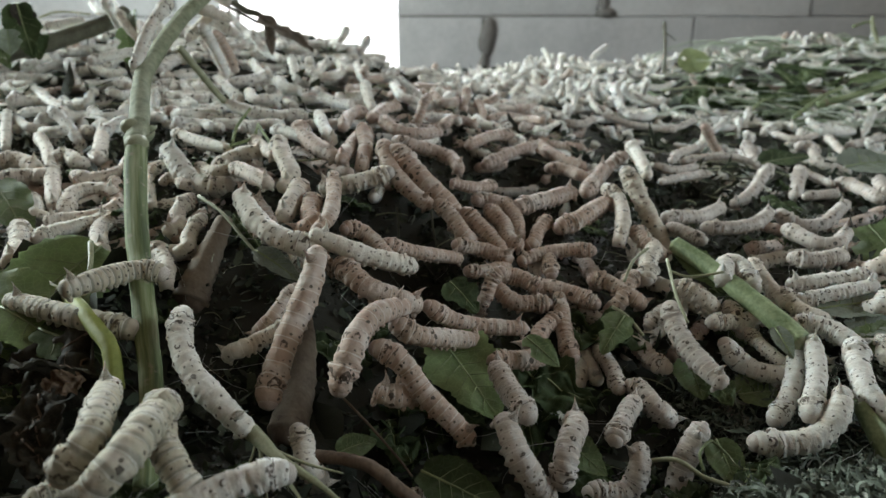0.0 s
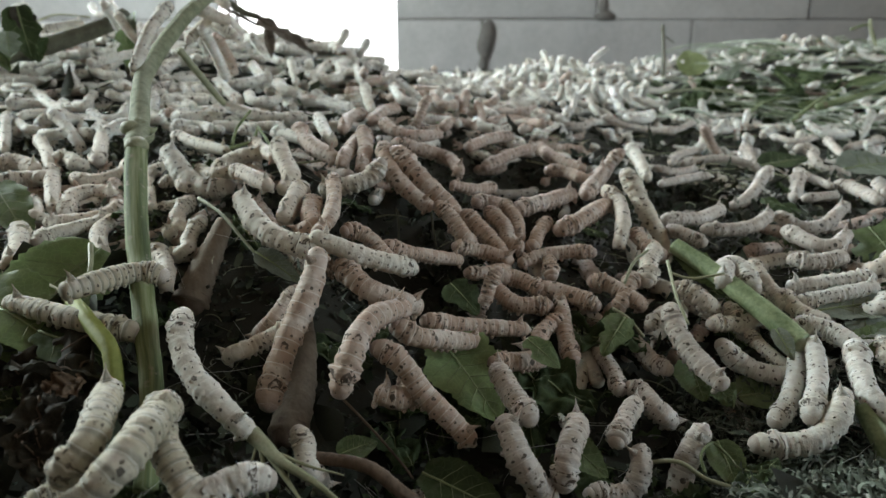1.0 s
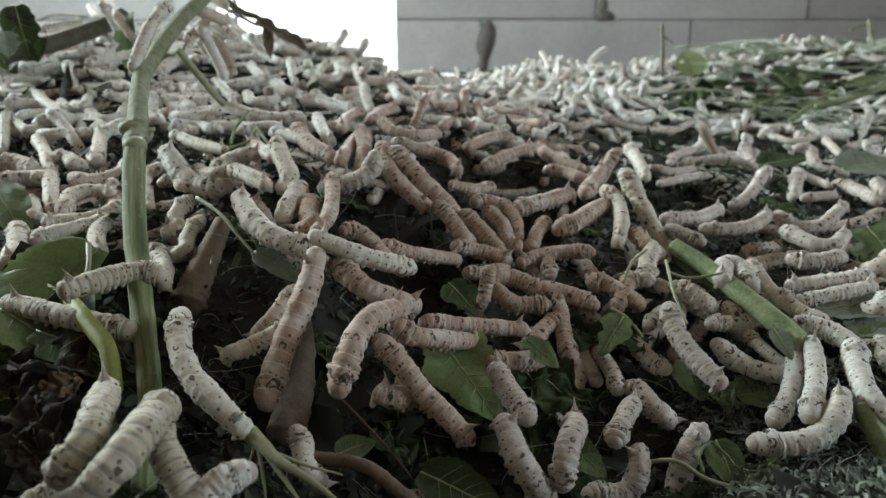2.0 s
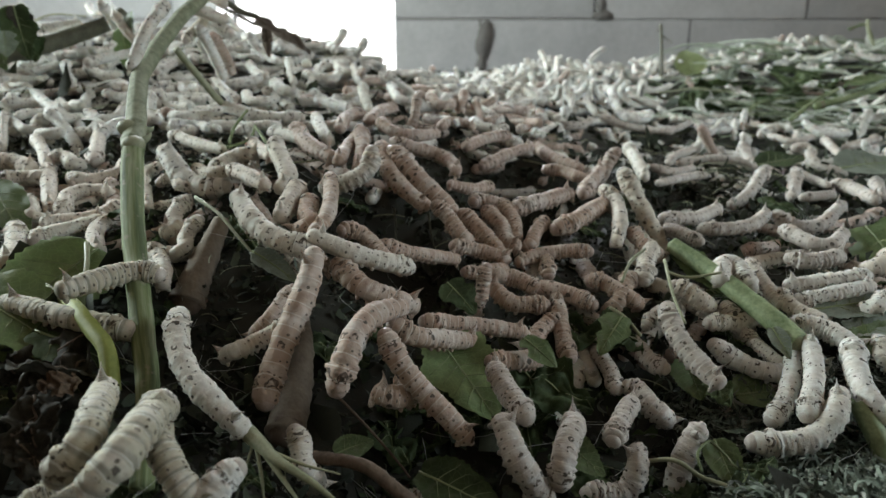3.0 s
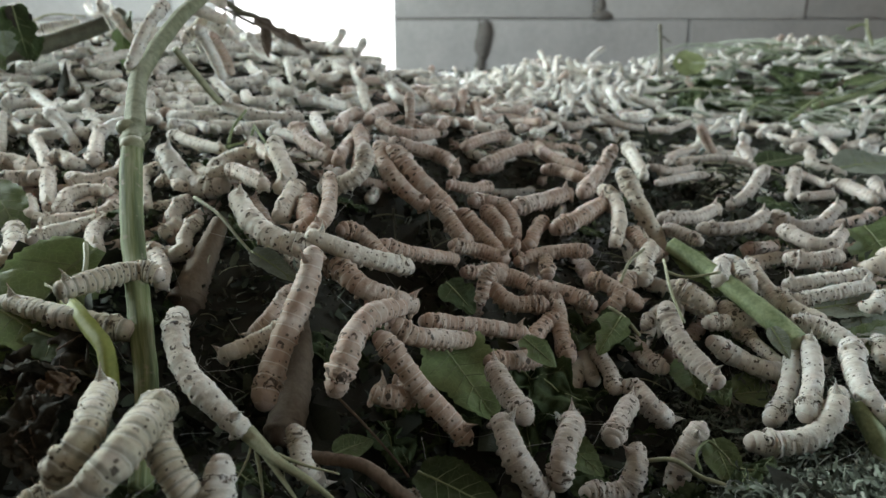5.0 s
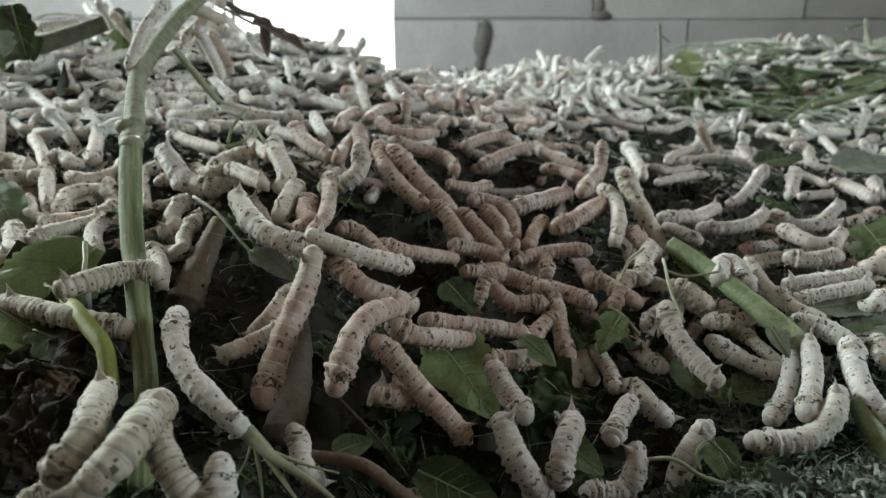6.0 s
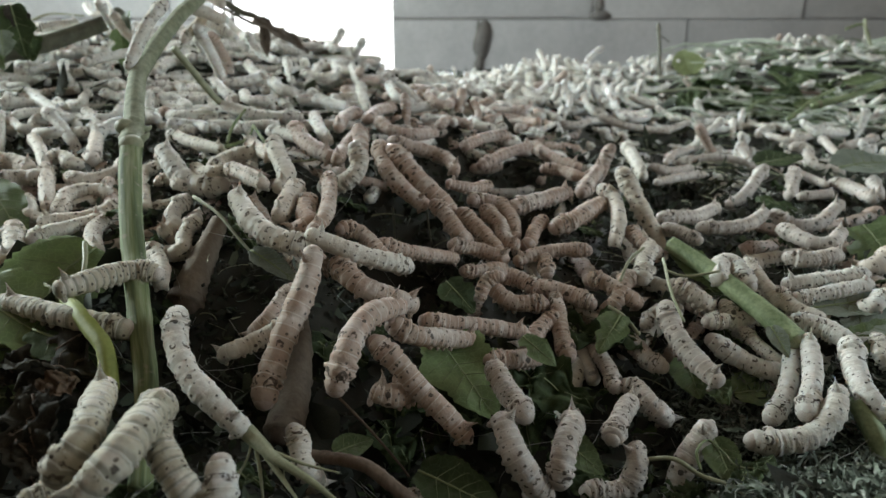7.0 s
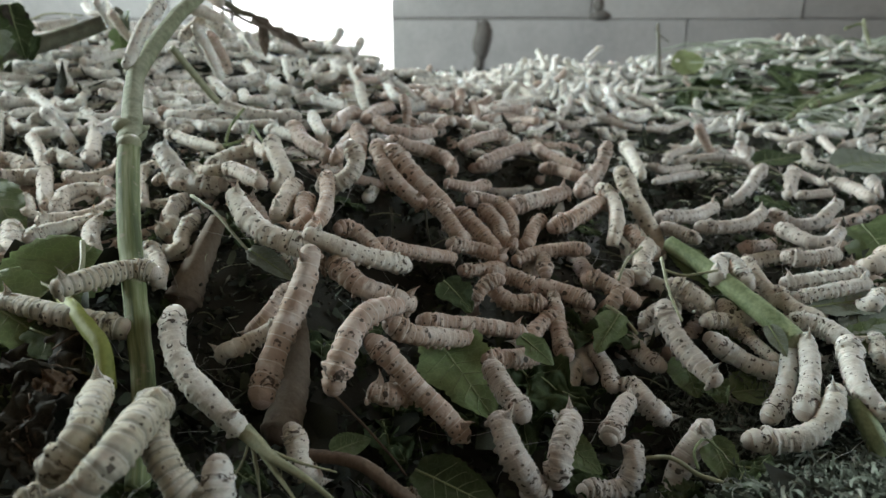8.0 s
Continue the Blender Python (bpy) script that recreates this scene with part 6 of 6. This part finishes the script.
crawler("mauve_shade", 8.1, 43,
        (0.0, -0.0222, 0.5356, 0.2402, (-159, -116, -210, -288), (-59, -61, -60, -17)),
        (1.5, -0.0222, 0.5360, 0.2410, (-160, -119, -208, -289), (-58, -60, -59, -17)),
        (3.0, -0.0242, 0.5367, 0.2408, (-125, -101, -195, -292), (-72, -66, -66, -15)),
        (4.5, -0.0255, 0.5374, 0.2411, (-99, -64, -185, -294), (-74, -69, -70, -14)),
        (6.0, -0.0280, 0.5348, 0.2405, (-47, -98, -344, -241), (-71, -68, -68, -14)),
        (7.0, -0.0280, 0.5340, 0.2403, (-48, -94, -328, -246), (-71, -69, -64, -16)),
        (8.0, -0.0266, 0.5337, 0.2397, (-29, -84, -321, -248), (-65, -67, -61, -17)))
crawler("cream", 10.2, 44,
        (0.0, -0.0495, 0.3541, 0.2278, (-176, -164, -213, -233), (-27, -10, -12, -14)),
        (1.5, -0.0505, 0.3546, 0.2298, (-132, -165, -212, -234), (-74, -17, -15, -11)),
        (3.0, -0.0495, 0.3555, 0.2314, (-86, -164, -206, -236), (-81, -29, -17, -10)),
        (4.5, -0.0502, 0.3557, 0.2316, (-68, -157, -208, -235), (-81, -38, -16, -10)),
        (6.0, -0.0510, 0.3553, 0.2317, (-24, -148, -219, -231), (-73, -45, -14, -11)),
        (8.0, -0.0519, 0.3555, 0.2323, (0, -142, -218, -231), (-52, -54, -18, -8)))
crawler("mauve_shade", 9.6, 46,
        (0.0, 0.1109, 0.4762, 0.2071, (-175, -150, -180, -316), (-31, -39, -68, -22)),
        (1.5, 0.1106, 0.4752, 0.2091, (-170, -132, -206, -310), (-45, -52, -62, -22)),
        (3.0, 0.1109, 0.4739, 0.2092, (-169, -125, -230, -303), (-49, -53, -57, -22)),
        (4.5, 0.1117, 0.4759, 0.2095, (-167, -137, -195, -313), (-48, -51, -62, -22)),
        (6.0, 0.1090, 0.4767, 0.2099, (-92, -109, -185, -314), (-75, -65, -68, -21)),
        (7.0, 0.1101, 0.4747, 0.2094, (-158, -122, -217, -306), (-60, -58, -60, -22)),
        (8.0, 0.1106, 0.4761, 0.2102, (-134, -124, -195, -312), (-71, -59, -63, -22)))
crawler("rosy_shade", 8.6, 50,
        (0.0, -0.0079, 0.2161, 0.1810, (-16, -31, -23, -27), (-12, -51, -37, -40)),
        (1.5, -0.0080, 0.2161, 0.1815, (-23, -29, -23, -27), (-21, -51, -36, -40)),
        (3.0, -0.0071, 0.2163, 0.1821, (-51, -25, -24, -28), (-54, -45, -38, -41)),
        (4.0, -0.0069, 0.2165, 0.1823, (-42, -31, -24, -29), (-48, -47, -39, -42)),
        (6.0, -0.0076, 0.2162, 0.1817, (-25, -28, -23, -28), (-29, -47, -38, -41)),
        (8.0, -0.0079, 0.2162, 0.1815, (-29, -25, -22, -29), (-32, -44, -36, -43)))
crawler("rosy_shade", 8.1, 48,
        (0.0, 0.0123, 0.2696, 0.1844, (16, 11, 6, 7), (-44, -22, -5, -6)),
        (1.5, 0.0126, 0.2688, 0.1836, (17, 16, 8, 8), (-12, -12, -6, -6)),
        (3.0, 0.0134, 0.2686, 0.1833, (13, 17, 7, 6), (-13, -11, -11, -12)),
        (6.0, 0.0139, 0.2685, 0.1830, (10, 16, 8, 6), (-14, -11, -12, -12)),
        (8.0, 0.0139, 0.2684, 0.1827, (10, 17, 8, 6), (-14, -10, -12, -12)))
crawler("rosy_shade", 7.3, 35,
        (0.0, 0.0186, 0.2999, 0.1840, (-173, -116, -268, -277), (-42, -62, -54, -34)),
        (1.5, 0.0176, 0.2999, 0.1839, (-154, -112, -269, -276), (-62, -62, -54, -35)),
        (3.0, 0.0169, 0.2999, 0.1844, (-127, -98, -279, -272), (-71, -68, -52, -36)),
        (4.0, 0.0177, 0.3003, 0.1854, (-145, -102, -274, -274), (-67, -67, -53, -35)),
        (6.0, 0.0178, 0.3001, 0.1845, (-183, -111, -273, -275), (-29, -64, -53, -35)),
        (8.0, 0.0181, 0.2991, 0.1841, (-182, -145, -287, -272), (-4, -51, -46, -39)))
crawler("white", 9.2, 61,
        (0.0, 0.1449, 0.2710, 0.1627, (-44, -27, 40, 55), (-54, -2, -6, -20)),
        (1.5, 0.1439, 0.2717, 0.1632, (-33, -28, 36, 56), (-46, -6, -4, -21)),
        (3.0, 0.1436, 0.2720, 0.1635, (-25, -29, 35, 56), (-38, -8, -2, -22)),
        (4.5, 0.1437, 0.2724, 0.1641, (-21, -31, 34, 56), (-35, -12, -2, -22)),
        (6.0, 0.1431, 0.2725, 0.1640, (-23, -31, 33, 57), (-35, -14, 0, -22)),
        (8.0, 0.1431, 0.2725, 0.1638, (-25, -31, 32, 57), (-37, -17, 0, -22)))
crawler("white", 8.6, 51,
        (0.0, -0.0653, 0.1507, 0.1837, (-163, -154, -151, -152), (5, -11, -13, -35)),
        (0.5, -0.0671, 0.1498, 0.1830, (-163, -150, -147, -148), (11, -15, -18, -38)),
        (1.0, -0.0691, 0.1487, 0.1814, (-163, -145, -143, -144), (17, -21, -22, -42)),
        (1.5, -0.0701, 0.1471, 0.1796, (-157, -137, -139, -139), (10, -29, -28, -46)),
        (3.0, -0.0653, 0.1435, 0.1747, (-140, -104, -107, -106), (-21, -40, -41, -55)),
        (4.5, -0.0610, 0.1434, 0.1727, (-92, -91, -92, -92), (-48, -39, -42, -55)),
        (6.0, -0.0593, 0.1444, 0.1724, (-77, -88, -88, -88), (-49, -42, -46, -58)),
        (8.0, -0.0588, 0.1440, 0.1718, (-77, -87, -87, -87), (-48, -42, -46, -58)))
crawler("ash", 9.6, 49,
        (0.0, 0.0867, 0.2132, 0.1440, (77, 91, 43, 25), (69, 72, 60, 50)),
        (4.5, 0.0868, 0.2132, 0.1440, (77, 91, 43, 25), (69, 72, 60, 50)),
        (6.0, 0.0881, 0.2137, 0.1451, (66, 79, 34, 23), (67, 71, 55, 47)),
        (7.0, 0.0882, 0.2137, 0.1451, (61, 73, 32, 23), (67, 71, 54, 46)),
        (8.0, 0.0882, 0.2137, 0.1451, (61, 73, 31, 23), (66, 71, 53, 46)))


def far_crowd():
    """Silkworms further back on the heap: a dozen bent bodies, copied over its surface."""
    rng = random.Random(21)
    kinds = []
    for k in range(14):
        c, p = rng.uniform(-60, 60), rng.uniform(-10, 10)
        kinds.append(worm(0.2 * k - 1.2, 1.6, 0.25, rng.uniform(48, 62), rng.uniform(8.4, 10.0),
                          (0, c * 0.5, c, c * rng.uniform(0.6, 1.6)), (p, rng.uniform(-12, 12), -p, rng.uniform(-15, 15)), ("white", "cream", "mauve_shade")[k % 3]))
    used = []
    def free(x, y, gap):
        return all((x - a) ** 2 + (y - b) ** 2 > gap * gap for a, b in used)
    made = 0
    while made < 78:
        low = made >= 34
        y = 0.20 + 0.22 * rng.random() if low else 0.40 + 0.26 * rng.random()
        x = rng.uniform(-0.62, 0.68) * (y + 0.02)
        if any(h < 0 and r <= 0.04 and (x - mx) ** 2 + (y - my) ** 2 < (2.2 * r) ** 2 for mx, my, r, h in MOUNDS):
            continue
        if low and (x < -0.02 and y < 0.31 or bed_height(x, y) < 0.145):
            continue
        if not free(x, y, 0.018):
            continue
        # thinner cover on the low side of the heap
        if x > 0.12 and y < 0.8 and rng.random() < 0.55:
            continue
        used.append((x, y))
        d = 0.02
        gx = (bed_height(x + d, y) - bed_height(x - d, y)) / (2 * d)
        gy = (bed_height(x, y + d) - bed_height(x, y - d)) / (2 * d)
        rear = -rng.uniform(25, 70) if rng.random() < 0.05 and not low else rng.uniform(-14, 10)
        yaw = rng.uniform(0, 360)
        lean = math.degrees(math.atan(gx * math.cos(radians(yaw)) + gy * math.sin(radians(yaw))))
        z = bed_height(x, y) + (rng.uniform(0.001, 0.004) if low else rng.uniform(-0.005, 0.0)) + (0.012 if rear < -20 else 0)
        m = pose(x, y, z) @ pose(0, 0, 0, 0, 0, yaw) @ pose(0, 0, 0, rng.uniform(-25, 25), -lean - rear * 1.0 if rear < -20 else -lean + rear * 0.5, 0)
        if made < len(kinds):
            kinds[made].matrix_basis = m
        else:
            copy_thing(kinds[rng.randrange(4) * 3 + (rng.choice((1, 2)) if low else rng.choice((0, 0, 1)))], m)
        made += 1


far_crowd()


def far_mass():
    """Those at the far side of the heap, past counting."""
    rng = random.Random(22)
    verts, faces, uv, pink = [], [], [], []
    n, around = 16, 9
    zones = (("behind", 1350), ("shoulder", 560), ("pile", 90), ("sides", 1500), ("slope", 200))
    for zone, made in [(name, k) for name, count in zones for k in range(count)]:
        x = y = None
        while x is None:
            if zone == "behind":
                y = 0.55 + 1.15 * rng.random() ** 0.8
                x = rng.uniform(-0.70, 0.74) * (y + 0.03)
                if x > 0.30 * y and y < 1.12 and rng.random() < (0.75 if y > 0.84 else 0.4):
                    x = None
            elif zone == "shoulder":
                x, y = rng.uniform(-0.40, 0.10), rng.uniform(0.46, 0.88)
                if x < -0.70 * y or abs(x - 0.045) < 0.06 and y < 0.52:
                    x = None
            elif zone == "pile":
                x, y = rng.gauss(0.19, 0.07), rng.uniform(1.08, 1.28)
            elif zone == "slope":
                y = rng.uniform(0.47, 1.0)
                x = y * rng.uniform(0.02, 0.76)
            else:
                # the rest of the heap, on both sides and behind
                x, y = rng.uniform(-1.35, 1.36), rng.uniform(-0.35, 1.85)
                if abs(x) < 0.72 * (max(y, 0.0) + 0.05) + 0.035:
                    x = None
        girth = rng.uniform(0.0078, 0.0100)
        b, c = rng.uniform(0, 360), rng.choice((-1, 1)) * rng.uniform(8, 58)
        up = rng.uniform(25, 75) if rng.random() < (0.6 if zone == "pile" else 0.34 if x > 0.1 else 0.05) and y > 0.62 else rng.uniform(-22, 22)
        path = worm_spine(rng.uniform(0.034, 0.056), (b, b + c, b + 2 * c, b + 2.5 * c), (-up, -up * 0.7, -up * 0.2, rng.uniform(-12, 12)), n)
        fr = frames_along(path)
        o = Vector((x, y, bed_height(x, y) + (rng.uniform(-0.006, 0.012) if zone == "shoulder" else rng.uniform(-0.006, 0.0) if y < 0.72 else rng.uniform(0.002, 0.014)) + (0.01 if up > 25 else 0)))
        b0 = len(verts)
        f0 = len(faces)
        for i, (p, (t, s, u)) in enumerate(zip(path, fr)):
            r0 = girth / 2 * max(0.25, girth_at(i / n)) * (1.02 if i % 2 else 0.95)
            for q in range(around):
                a = 2 * math.pi * q / around
                rr = r0 * rng.uniform(0.91, 1.09) if 0 < i < n else r0
                verts.append(o + p + s * math.sin(a) * rr - u * math.cos(a) * rr)
                uv.append((i / n, q / around))
            if i:
                for q in range(around):
                    k = b0 + (i - 1) * around
                    faces.append((k + q, k + (q + 1) % around, k + around + (q + 1) % around, k + around + q))
        faces.append(tuple(range(b0, b0 + around))[::-1])
        faces.append(tuple(range(b0 + n * around, b0 + (n + 1) * around)))
        # Mauve copies paint in the dim pinkish cast of the heap's middle.
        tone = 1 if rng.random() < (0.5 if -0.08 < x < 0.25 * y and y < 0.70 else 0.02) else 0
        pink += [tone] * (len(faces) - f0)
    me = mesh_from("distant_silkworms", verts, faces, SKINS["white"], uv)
    me.materials.append(SKINS["mauve_shade"])
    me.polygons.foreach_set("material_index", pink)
    tagged(new("distant_silkworms", me), "mass of pale silkworms at the far side of the heap", "silkworms", kind="stuff")


far_mass()


def motions():
    for thing, pieces, length, rows in MOVERS:
        poses = [crawl_poses(length, row, rows[0]) for row in rows]
        for k, piece in enumerate(pieces):
            walk(piece, [(row[0], poses[i][k]) for i, row in enumerate(rows)])


motions()
